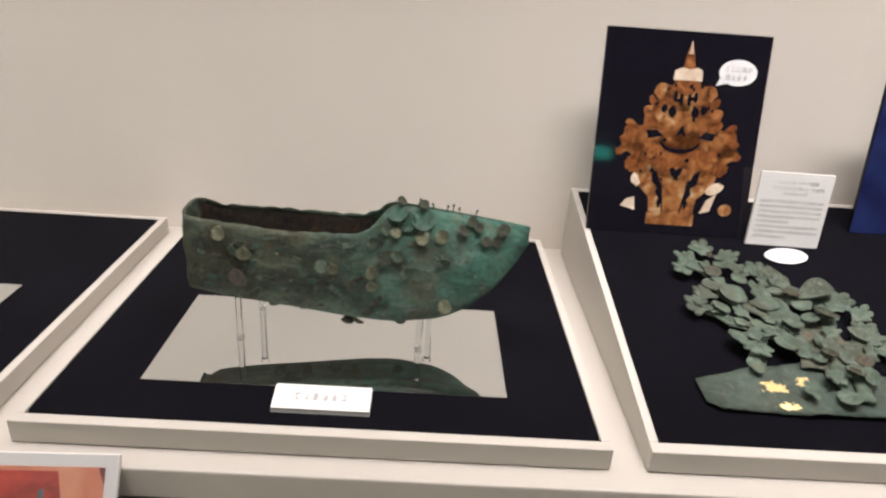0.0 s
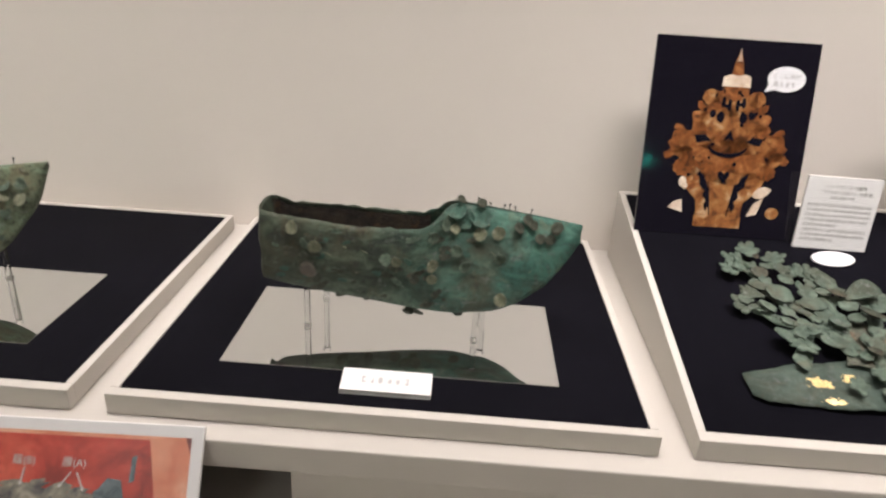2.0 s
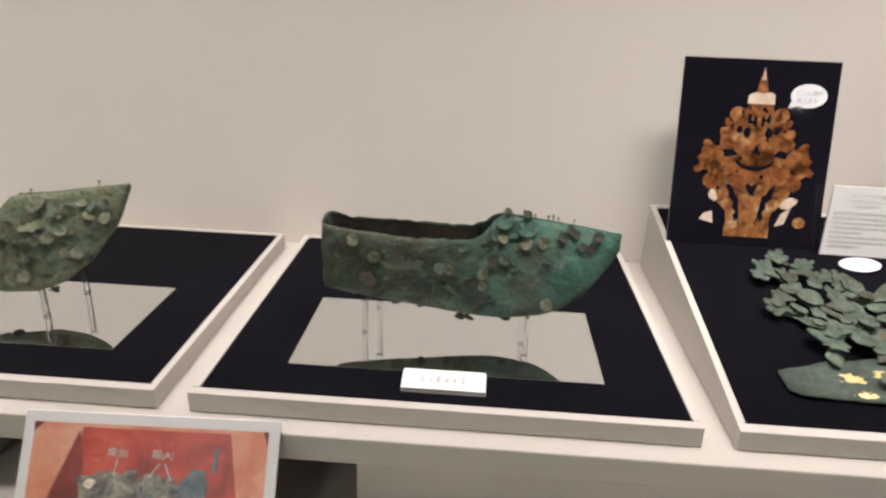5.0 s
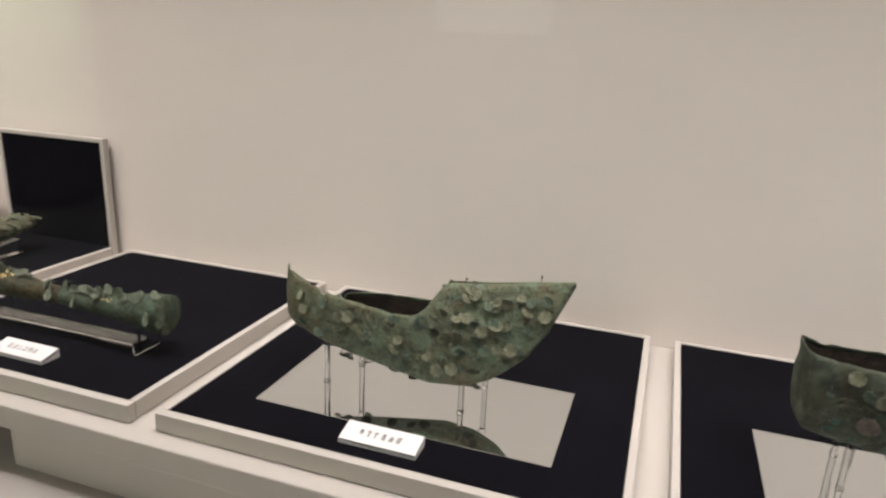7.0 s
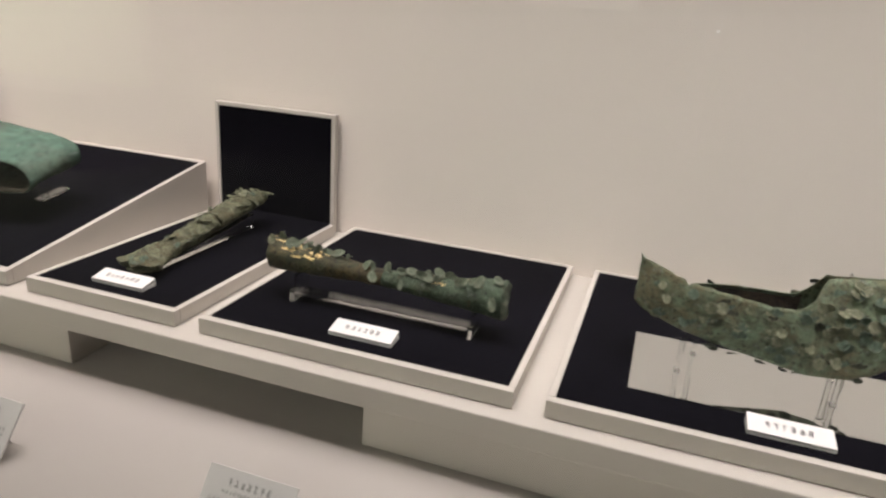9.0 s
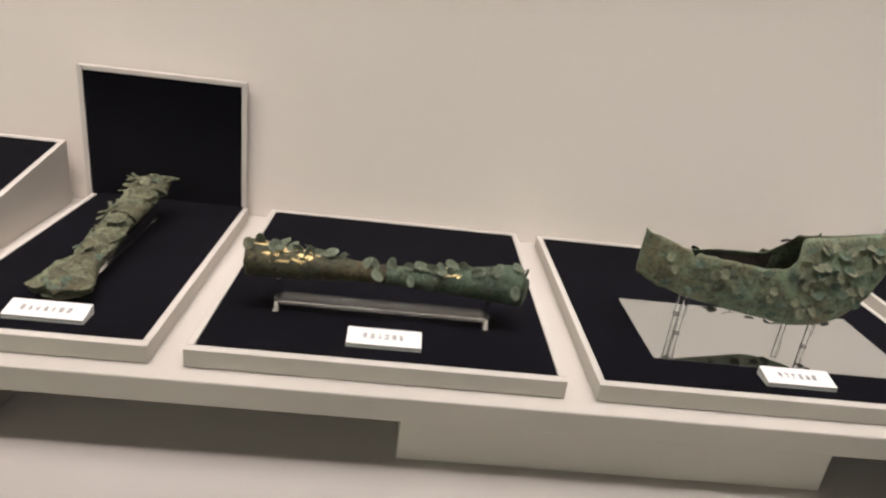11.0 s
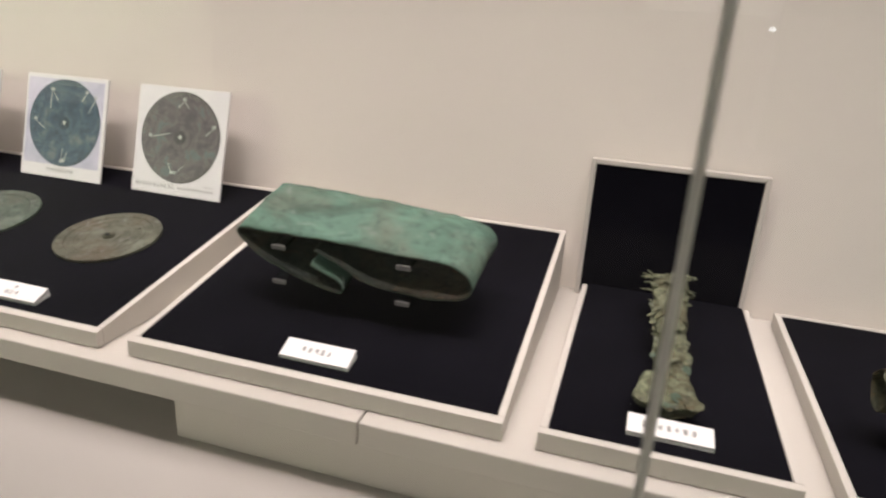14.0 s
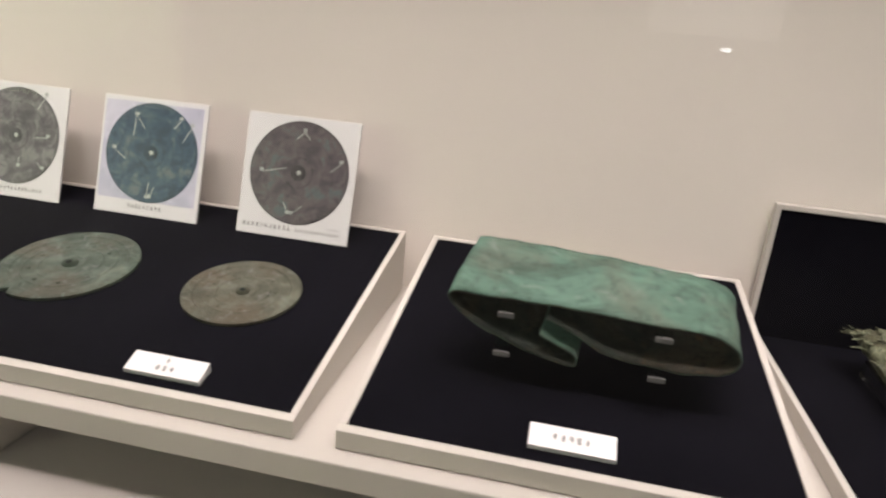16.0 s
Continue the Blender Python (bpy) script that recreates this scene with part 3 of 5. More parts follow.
def shoe(label, mid_y, heel, toe, bottom, rim, half, top_half, skin, split, ridge_from, seed, spots, far_drop, loops, dark):
    """A boat-shaped burial shoe: two side plates that meet in a ridge over the toe, and a sole plate."""
    ob = thing("ceremonial_shoe", ((heel + toe) / 2, mid_y, PAD + 0.003), label, "shoe", "gilt bronze shoes")
    zb, zt, w, u, fd = soft(bottom), soft(rim), soft(half), soft(top_half), soft(far_drop)
    xs = sorted(set([heel + (toe - heel) * (0.5 - 0.5 * math.cos(math.pi * i / 70)) for i in range(71)] + [split] + [p[0] for p in half]))

    def point(x, v, side):
        b, t = zb(x), zt(x)
        if side > 0:
            b, t = b + 0.028 * min(1, w(x) / 0.03), t - fd(x)
        ww, uu = w(x), u(x)
        y = ww + (uu - ww) * v ** 1.15 + 0.006 * math.sin(math.pi * v) * min(1, ww / 0.03)
        z = b + (t - b) * v
        if v > 0.98 and x < ridge_from:
            z += 0.0035 * noise.noise(Vector((x * 90 + seed, side, 3.0)))
        p = Vector((x, mid_y + side * y, z))
        edge = math.sin(math.pi * min(max(v, 0), 1)) ** 0.5
        return p + wobble((p.x + seed, p.y, p.z), 38.0, 0.0032 * edge) + wobble((p.x, p.y + seed, p.z), 120.0, 0.0009 * edge)

    def out_at(x, v, side):
        a, b, c = point(x, v, side), point(x + 0.004, v, side), point(x, min(v + 0.05, 1.0), side)
        n = (b - a).cross(c - a).normalized()
        return a, n if n.y * side > 0 else -n
    for side in (-1, 1):
        bm = sheet(bmesh.new(), [[point(x, v / 14, side) for v in range(15)] for x in xs])
        part("side_plate", bm, skin, ob, smooth=True, world=True, thick=0.0013)
    bm = sheet(bmesh.new(), [[Vector((x, mid_y + w(x) * (k / 5 - 1) * 0.995, zb(x) - 0.002 * (1 - (k / 5 - 1) ** 2) + 0.0028 * k * min(1, w(x) / 0.03))) for k in range(11)] for x in xs])
    part("sole_plate", bm, skin, ob, smooth=True, world=True, thick=0.0013)
    # separate dark brown sheet inside the opening
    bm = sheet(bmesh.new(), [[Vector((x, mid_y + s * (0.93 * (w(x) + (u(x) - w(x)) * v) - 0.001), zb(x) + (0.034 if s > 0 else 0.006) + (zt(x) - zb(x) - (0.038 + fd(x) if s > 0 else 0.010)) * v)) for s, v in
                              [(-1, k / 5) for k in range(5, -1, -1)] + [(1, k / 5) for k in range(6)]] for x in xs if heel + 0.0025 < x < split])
    part("inner_sheet", bm, INNER_BROWN, ob, "dark brown inside", smooth=True, world=True)
    random.seed(seed)
    for x0, x1, v0, v1, n in spots:
        for _ in range(n):
            side = -1 if random.random() < 0.8 else 1
            spangle(ob, *out_at(random.uniform(x0, x1), random.uniform(v0, v1), side), DARK_ROUND if random.random() < dark else ROUND, 0.0035, 0.7)
    for _ in range(9):
        x = random.uniform(heel + 0.25 * (toe - heel), heel + 0.85 * (toe - heel))
        spangle(ob, (x, mid_y - w(x) * random.uniform(0.5, 0.98), zb(x) - 0.004), (0, -0.4, -0.9), DARK_ROUND, lift=0.003)
    # crust flakes standing proud of the plates
    for _ in range(48 if dark > 0.2 else 60):
        p, n = out_at(random.uniform(heel + 0.02, toe - (0.13 if dark > 0.2 else 0.02)), random.uniform(0.06, 0.94), -1)
        flake = part("flake", random.choice(FLAKES[0 if dark > 0.2 else 1]), None, ob)
        flake.matrix_basis = Matrix.Translation(p + n * 0.0006 - ob.location) @ n.to_track_quat("Z", "Y").to_matrix().to_4x4() @ Matrix.Rotation(random.uniform(-0.7, 0.7), 4, "Z")
    # short bent wires left on the flank
    for _ in range(10):
        p, n = out_at(random.uniform(heel + 0.06, toe - 0.04), random.uniform(0.3, 0.9), -1)
        q = p + n * 0.004 + Vector((random.uniform(-0.011, 0.011), 0, random.uniform(-0.006, 0.003)))
        part("wire_end", rod(bmesh.new(), p, q, 0.0006, 6), WIRE if random.random() < 0.4 else SPANGLE, ob, world=True)
    # thin wire loops along the ridge
    for _ in range(loops):
        x = random.uniform(ridge_from + 0.01, toe - 0.01)
        z, h, k = zt(x), random.uniform(0.004, 0.008), random.uniform(-0.003, 0.003)
        bm = rod(bmesh.new(), (x, mid_y, z - 0.001), (x + k, mid_y - 0.001, z + h), 0.0006, 6)
        bmesh.ops.create_uvsphere(bm, u_segments=8, v_segments=6, radius=0.0017, matrix=Matrix.Translation((x + k, mid_y - 0.001, z + h + 0.001)))
        part("wire_loop", bm, WIRE, ob, world=True)
    return ob, zb, zt, out_at


def shoe_stand(x, y, top, lean=0.0):
    """A clear acrylic post with a foot and a small wire tie."""
    ob = thing("acrylic_post", (x, y, PAD + 0.003), "clear acrylic post holding up a shoe", "display stand", "acrylic posts")
    h = top - PAD - 0.003
    bm = boxed(-0.0032, 0.0032, -0.0032, 0.0032, 0.003, h - 0.004, 0.0008)
    part("post", bm, ACRYLIC, ob)
    part("foot", boxed(-0.0040, 0.0040, -0.0040, 0.0040, 0.0002, 0.0028, 0.0006), ACRYLIC, ob)
    part("prong", rod(bmesh.new(), (-0.003, 0, h - 0.006), (-0.005, 0, h + 0.001), 0.0016, 8), ACRYLIC, ob)
    part("prong", rod(bmesh.new(), (0.003, 0, h - 0.006), (0.005, 0, h + 0.001), 0.0016, 8), ACRYLIC, ob)
    part("wire_tie", rod(bmesh.new(), (0.0036, -0.0036, h * 0.45), (0.0042, -0.0040, h - 0.006), 0.0005, 6), WIRE, ob, "dark thin wire")


s1, z1, top1, flank1 = shoe("corroded dark green gilt bronze shoe raised on acrylic posts", 0.700, -0.258, 0.141,
              [(-0.258, 0.957), (-0.250, 0.948), (-0.187, 0.939), (-0.129, 0.933), (-0.063, 0.925), (-0.01, 0.922), (0.036, 0.927), (0.068, 0.938), (0.099, 0.958), (0.119, 0.980), (0.132, 0.998), (0.141, 1.012)],
              [(-0.258, 1.037), (-0.24, 1.036), (-0.2, 1.032), (-0.14, 1.027), (-0.06, 1.028), (-0.045, 1.033), (-0.03, 1.046), (-0.020, 1.053), (0.01, 1.050), (0.05, 1.045), (0.097, 1.039), (0.140, 1.033), (0.141, 1.031)],
              [(-0.258, 0.0), (-0.2572, 0.014), (-0.2555, 0.026), (-0.251, 0.037), (-0.23, 0.040), (-0.15, 0.043), (-0.03, 0.047), (0.05, 0.042), (0.10, 0.026), (0.13, 0.009), (0.141, 0.0)],
              [(-0.258, 0.0), (-0.2572, 0.014), (-0.2555, 0.026), (-0.251, 0.036), (-0.23, 0.039), (-0.15, 0.042), (-0.06, 0.042), (-0.045, 0.036), (-0.03, 0.020), (-0.020, 0.004), (0.141, 0.0)],
              SHOE_A, -0.045, -0.02, 3, ((-0.05, 0.12, 0.30, 0.95, 5), (-0.20, -0.06, 0.25, 0.9, 3)),
              [(-0.258, 0.0), (-0.254, 0.004), (-0.235, 0.012), (-0.2, 0.010), (-0.15, 0.006), (-0.06, 0.009), (-0.025, 0.002), (-0.02, 0.0), (0.141, 0.0)], 6, 0.4)
s2, z2, top2, flank2 = shoe("corroded olive green bronze shoe with high heel on acrylic posts", 0.690, -0.924, -0.519,
              [(-0.924, 0.966), (-0.912, 0.960), (-0.858, 0.945), (-0.79, 0.933), (-0.741, 0.926), (-0.692, 0.919), (-0.646, 0.922), (-0.609, 0.937), (-0.571, 0.967), (-0.546, 1.003), (-0.532, 1.035), (-0.519, 1.066)],
              [(-0.924, 1.035), (-0.862, 1.018), (-0.858, 1.008), (-0.854, 1.008), (-0.850, 1.015), (-0.795, 1.009), (-0.747, 1.004), (-0.715, 1.006), (-0.698, 1.022), (-0.686, 1.045), (-0.625, 1.052), (-0.568, 1.062), (-0.519, 1.070)],
              [(-0.924, 0.0), (-0.9215, 0.010), (-0.908, 0.020), (-0.875, 0.030), (-0.82, 0.038), (-0.69, 0.046), (-0.62, 0.041), (-0.57, 0.026), (-0.54, 0.010), (-0.519, 0.0)],
              [(-0.924, 0.0), (-0.9215, 0.008), (-0.908, 0.017), (-0.875, 0.027), (-0.82, 0.036), (-0.72, 0.041), (-0.70, 0.034), (-0.690, 0.014), (-0.680, 0.004), (-0.519, 0.0)],
              SHOE_B, -0.70, -0.684, 8, ((-0.71, -0.545, 0.30, 0.95, 44), (-0.89, -0.72, 0.15, 0.9, 16), (-0.73, -0.58, 0.05, 0.4, 12)),
              [(-0.924, 0.014), (-0.922, 0.034), (-0.895, 0.046), (-0.866, 0.034), (-0.845, 0.022), (-0.795, 0.011), (-0.75, 0.005), (-0.70, 0.008), (-0.686, 0.0), (-0.519, 0.0)], 2, 0.08)
# the spangles left on the flank: place along the shoe and height
for kind, places in ((ROUND, ((-0.211, 1.020), (-0.194, 1.003), (-0.181, 1.001), (-0.043, 1.018), (-0.097, 0.989), (-0.043, 0.983), (-0.041, 0.967), (0.015, 1.018), (0.037, 1.021), (-0.013, 0.997), (-0.002, 0.981), (0.046, 0.944), (-0.030, 1.030))),
                     (DARK_ROUND, ((0.071, 1.036), (0.088, 1.016), (0.106, 1.026), (0.100, 1.016), (0.060, 1.026), (0.079, 1.030), (-0.196, 0.985))),
                     (BIG_GREEN, ((0.014, 1.036), (-0.015, 1.042), (-0.004, 1.034))), (BIG_BROWN, ((-0.190, 0.971),))):
    for x, z in places:
        spangle(s1, *flank1(x, min(0.97, (z - z1(x)) / (top1(x) - z1(x))), -1), kind, 0.0038, 0.35)
for x in (-0.011, 0.014):
    spangle(s1, (x, 0.696, top1(x) + 0.001), (0.05, -0.35, 0.95), DARK_ROUND, 0.004, 0.15)
    part("wire_loop", rod(bmesh.new(), (x, 0.698, top1(x) - 0.001), (x + 0.001, 0.697, top1(x) + 0.0045), 0.0007, 6), WIRE, s1, world=True)
for x, y, z in ((-0.198, 0.668, z1), (0.017, 0.664, z1), (-0.190, 0.745, z1), (0.030, 0.748, z1), (-0.849, 0.662, z2), (-0.648, 0.655, z2), (-0.826, 0.728, z2), (-0.636, 0.735, z2)):
    shoe_stand(x, y, z(x) + (0.024 if y > 0.70 else 0.003))

# ---- gilt tubular ornament on its rail ----
tube = thing("tubular_ornament", (-1.30, 0.643, PAD), "waisted green bronze tube with gilding and leaf spangles", "ornament")
T0, T1 = Vector((-1.498, 0.640, 0.950)), Vector((-1.106, 0.645, 0.941))
rad = soft([(0, 0.0255), (0.03, 0.0262), (0.12, 0.0235), (0.3, 0.0170), (0.42, 0.0132), (0.55, 0.0132), (0.7, 0.0178), (0.88, 0.0245), (1, 0.0295)])


def tube_point(s, a, grow=0.0):
    c = T0.lerp(T1, s) - Vector((0, 0, 0.006 * math.sin(math.pi * s)))
    r = rad(s) + grow
    p = c + Vector((0, -r * math.cos(a), r * math.sin(a)))
    return p + wobble(p, 55.0, 0.0022)


for nm, s0, s1_, mat in (("left_half", 0.0, 0.50, TUBE_A), ("right_half", 0.50, 1.0, TUBE_A_END)):
    bm = sheet(bmesh.new(), [[tube_point(s0 + (s1_ - s0) * i / 30, 2 * math.pi * k / 36) for k in range(36)] for i in range(31)], True)
    part(nm, bm, mat, tube, smooth=True, world=True, thick=0.0014)
random.seed(21)
for s in (0.09, 0.16, 0.185, 0.23, 0.29, 0.44, 0.455, 0.48, 0.60, 0.58, 0.63, 0.66, 0.69, 0.725, 0.77, 0.80, 0.87, 0.97, 0.98, 0.13, 0.62, 0.71, 0.05, 0.11, 0.21, 0.26, 0.34, 0.51, 0.745, 0.83, 0.91):
    a = radians(random.uniform(55, 105)) if s not in (0.48, 0.60, 0.98) else radians(random.uniform(-20, 20))
    p = tube_point(s, a)
    o = Vector((random.uniform(-0.6, 0.6), -0.9, random.uniform(0.2, 0.8)))
    spangle(tube, p + Vector((random.uniform(-0.005, 0.005), -0.002, random.uniform(0.001, 0.006))), o, LEAF, lift=0.0015, droop=0.6, roll=1.5)
bm = bmesh.new()
bmesh.ops.create_uvsphere(bm, u_segments=24, v_segments=12, radius=0.0285, matrix=Matrix.Translation(T0.lerp(T1, 0.993)) @ Matrix.Diagonal((0.25, 1.04, 1.04, 1)))
for v in bm.verts:
    v.co += wobble(v.co, 90.0, 0.0025)
part("end_core", bm, TUBE_A_END, tube, "green crusted end of the tube", smooth=True, world=True)
for a in (-60, -15, 30, 75):
    spangle(tube, T1 + Vector((0.001, -0.020 * math.cos(radians(a)), 0.020 * math.sin(radians(a)))), (0.8, -0.6, 0.1), LEAF, lift=0.002)
spangle(tube, T0 + Vector((0.004, -0.012, 0.024)), (0, -0.7, 0.7), ROUND, lift=0.002)
for s in (0.2, 0.24, 0.29, 0.34, 0.45, 0.13):
    p = tube_point(s, radians(-20))
    part("wire_loop", rod(bmesh.new(), p, p + Vector((0.001, -0.004, -0.009)), 0.0006, 6), WIRE, tube, world=True)


rail = thing("acrylic_rail", (-1.302, 0.61, PAD), "clear acrylic rail with end blocks carrying a tube", "display stand")
bm = boxed(-1.450, -1.155, 0.624, 0.652, PAD + 0.011, PAD + 0.017, 0.0008)
part("bar", bm, ACRYLIC, rail, world=True)
for x in (-1.4545, -1.1505):
    part("end_block", boxed(x - 0.004, x + 0.004, 0.620, 0.630, PAD + 0.0002, PAD + 0.021, 0.0008), ACRYLIC, rail, world=True)
    part("cradle", boxed(x - 0.003, x + 0.003, 0.6305, 0.670, PAD + 0.0002, PAD + (0.042 if x < -1.3 else 0.036), 0.0008), ACRYLIC, rail, world=True)

# ---- crushed tube on the narrow tray ----
crushed = thing("crushed_tube", (-1.747, 0.74, PAD), "crushed pale green bronze tube with ragged spangles lying on velvet", "ornament")
C0, C1 = Vector((-1.735, 0.579, 0.893)), Vector((-1.739, 0.947, 0.940))
wid = soft([(0, 0.031), (0.06, 0.035), (0.15, 0.030), (0.22, 0.022), (0.5, 0.0210), (0.7, 0.0245), (0.88, 0.027), (1, 0.029)])
hgt = soft([(0, 0.007), (0.1, 0.010), (0.25, 0.016), (0.6, 0.018), (0.9, 0.018), (1, 0.010)])


def crushed_point(s, a):
    c = C0.lerp(C1, s)
    e = 1 + 0.10 * noise.noise(Vector((s * 40, a, 1.0)))
    p = c + Vector((wid(s) * e * math.cos(a) - (0.012 if s < 0.2 and math.cos(a) < 0 else 0.0) * -math.cos(a), 0.012 * abs(math.cos(a)) * (s < 0.05), hgt(s) * math.sin(a)))
    for cut in (0.0, 0.22, 0.56, 0.575, 1.0):
        if abs(s - cut) < 0.012:
            p.y += 0.010 * noise.noise(Vector((a * 2.2, cut * 9, 5.0))) + 0.006 * noise.noise(Vector((a * 6, cut * 5, 2.0)))
    return p + wobble(p, 45.0, 0.0038) + wobble(p, 140.0, 0.0024)


for nm, s0, s1_ in (("collar", 0.0, 0.22), ("barrel", 0.22, 0.56), ("barrel", 0.575, 1.0)):
    bm = sheet(bmesh.new(), [[crushed_point(s0 + (s1_ - s0) * i / 26, 2 * math.pi * k / 32) for k in range(32)] for i in range(27)], True)
    part(nm, bm, TUBE_B, crushed, smooth=True, world=True, thick=0.0014)
# torn plates splayed round the collar
for k, (x, y, rx, ry, turn) in enumerate(((-1.766, 0.594, 0.016, 0.011, 0.5), (-1.740, 0.588, 0.013, 0.009, -0.2), (-1.708, 0.592, 0.014, 0.012, -0.7), (-1.752, 0.606, 0.013, 0.010, 1.1), (-1.722, 0.608, 0.012, 0.010, 0.2))):
    bm = bmesh.new()
    prism(bm, ellipse(0, 0, rx, ry, 22, turn, 0.35, k * 3.1), 0.0, 0.0013, lambda u, v, d: (x + u, y + v, 0.8995 + 0.0012 * k + d + 5.0 * (u * u + v * v) + 0.12 * v))
    part("torn_plate", bm, (TUBE_B, SPANGLE_GREEN)[k % 2], crushed, world=True)
random.seed(5)


def scrap(length, width, seed):
    bm = bmesh.new()
    rows = []
    for i in range(7):
        f = i / 6
        w = width * (0.7 + 0.5 * noise.noise(Vector((f * 4, seed, 0))))
        rows.append([Vector((length * (f - 0.5), w * (k / 3 - 0.5), 0.003 * math.sin(3 * f + seed) + 0.002 * noise.noise(Vector((f * 6, k, seed))))) for k in range(4)])
    sheet(bm, rows)
    made = bmesh.ops.extrude_face_region(bm, geom=list(bm.faces))
    bmesh.ops.translate(bm, verts=[v for v in made["geom"] if isinstance(v, bmesh.types.BMVert)], vec=(0, 0, 0.0009))
    me = mesh_from("scrap", bm)
    me.materials.append(TUBE_B)
    return me


SCRAPS = [scrap(0.032, 0.011, 1.0), scrap(0.024, 0.014, 2.3), scrap(0.040, 0.009, 4.1)]
for k in range(38):
    s = random.choice((random.uniform(0.60, 1.0), random.uniform(0.25, 0.6), random.uniform(0.85, 1.0)))
    a = random.choice((radians(random.uniform(-10, 40)), radians(random.uniform(140, 190)), radians(random.uniform(60, 120))))
    p = crushed_point(s, a)
    ob = part("scrap", random.choice(SCRAPS), None, crushed)
    ob.matrix_basis = Matrix.Translation(p - crushed.location + Vector((0, 0, 0.003))) @ pose(0, 0, 0, random.uniform(-18, 18), random.uniform(-18, 18), random.uniform(-28, 28) if s > 0.8 else random.uniform(60, 120))
for k in range(12):
    s = random.uniform(0.03, 0.98)
    a = radians(random.uniform(10, 170))
    p = crushed_point(s, a)
    spangle(crushed, p, (math.cos(a) * 0.5, -0.2, 1), ROUND, lift=0.001, droop=0.1)
BOSS = bmesh.new()
bmesh.ops.create_uvsphere(BOSS, u_segments=8, v_segments=5, radius=1.0, matrix=Matrix.LocRotScale(None, None, (0.0022, 0.0022, 0.0010)))
BOSS = mesh_from("boss", BOSS)
BOSS.materials.append(SPANGLE_DARK)
for k in range(34):
    a = radians(random.uniform(35, 145))
    ob = part("boss", BOSS, None, crushed)
    ob.location = crushed_point(random.uniform(0.05, 0.95), a) + Vector((0, 0, 0.0012)) - crushed.location
stand = thing("acrylic_wedge", (-1.739, 0.78, PAD), "clear acrylic wedge under a crushed bronze tube", "display stand")
bm = bmesh.new()
v = [bm.verts.new(p) for p in ((-0.012, -0.16, 0.0003), (0.012, -0.16, 0.0003), (0.012, 0.14, 0.0003), (-0.012, 0.14, 0.0003), (-0.012, -0.16, 0.005), (0.012, -0.16, 0.005), (0.012, 0.14, 0.030), (-0.012, 0.14, 0.030))]
for f in ((0, 1, 2, 3), (4, 5, 6, 7), (0, 1, 5, 4), (1, 2, 6, 5), (2, 3, 7, 6), (3, 0, 4, 7)):
    bm.faces.new([v[i] for i in f])
bmesh.ops.bevel(bm, geom=list(bm.edges), offset=0.001, segments=1, affect="EDGES")
part("wedge", bm, ACRYLIC, stand)

# ---- belt ----
belt = thing("ceremonial_belt", (-2.205, 0.69, ramp_z(0.69)), "verdigris bronze belt bent into a flat loop with overlapping ends", "belt")
LOOP = ((-2.268, 0.987), (-2.243, 0.973), (-2.219, 0.962), (-2.222, 0.946), (-2.262, 0.951), (-2.307, 0.965), (-2.345, 0.980), (-2.377, 0.999), (-2.393, 1.016), (-2.385, 1.027),
        (-2.34, 1.028), (-2.28, 1.029), (-2.20, 1.027), (-2.13, 1.023), (-2.07, 1.021), (-2.032, 1.011), (-2.017, 0.990), (-2.030, 0.970), (-2.07, 0.9635), (-2.14, 0.966), (-2.19, 0.975), (-2.225, 0.992), (-2.262, 1.008))


def spline(pts, per=6):
    out = []
    for i in range(len(pts) - 1):
        p = [Vector((*pts[min(max(i + k, 0), len(pts) - 1)], 0)) for k in (-1, 0, 1, 2)]
        for j in range(per):
            t = j / per
            out.append(0.5 * ((2 * p[1]) + (p[2] - p[0]) * t + (2 * p[0] - 5 * p[1] + 4 * p[2] - p[3]) * t * t + (3 * p[1] - p[0] - 3 * p[2] + p[3]) * t ** 3))
    return out + [Vector((*pts[-1], 0))]


rows, inner = [], []
line = spline(LOOP)
for i, c in enumerate(line):
    s = (c.x + 2.393) / 0.376
    a, b = line[max(i - 1, 0)], line[min(i + 1, len(line) - 1)]
    nrm = Vector((-(b - a).y, (b - a).x, 0)).normalized() * -0.0018
    r0, r1 = [], []
    for k in range(13):
        f = k / 12
        p = Vector((c.x + 0.020 * f * (1 - s) + 0.006 * f * s, 0.638 + (0.100 + 0.014 * s) * f, c.y + (0.050 - 0.015 * s) * f + 0.004 * math.sin(math.pi * f)))
        if k == 12:
            p.y += 0.004 * noise.noise(Vector((c.x * 60, c.y * 60, 2)))
        p += wobble(p, 22.0, 0.0030) + wobble(p, 80.0, 0.0008)
        r0.append(p)
        r1.append(p + Vector((nrm.x, 0, nrm.y)))
    rows.append(r0)
    inner.append(r1)
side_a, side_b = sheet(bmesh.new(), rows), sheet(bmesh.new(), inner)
part("inner_face", side_b, INNER_SHADE, belt, "inside of the loop, coloured dark for its shade", smooth=True, world=True, thick=0.0006)
part("outer_face", side_a, BELT, belt, smooth=True, world=True, thick=0.0014)
bm = sheet(bmesh.new(), [[a[0], b[0]] for a, b in zip(rows, inner)])
part("front_edge", bm, BELT_EDGE, belt, world=True, thick=0.0008)
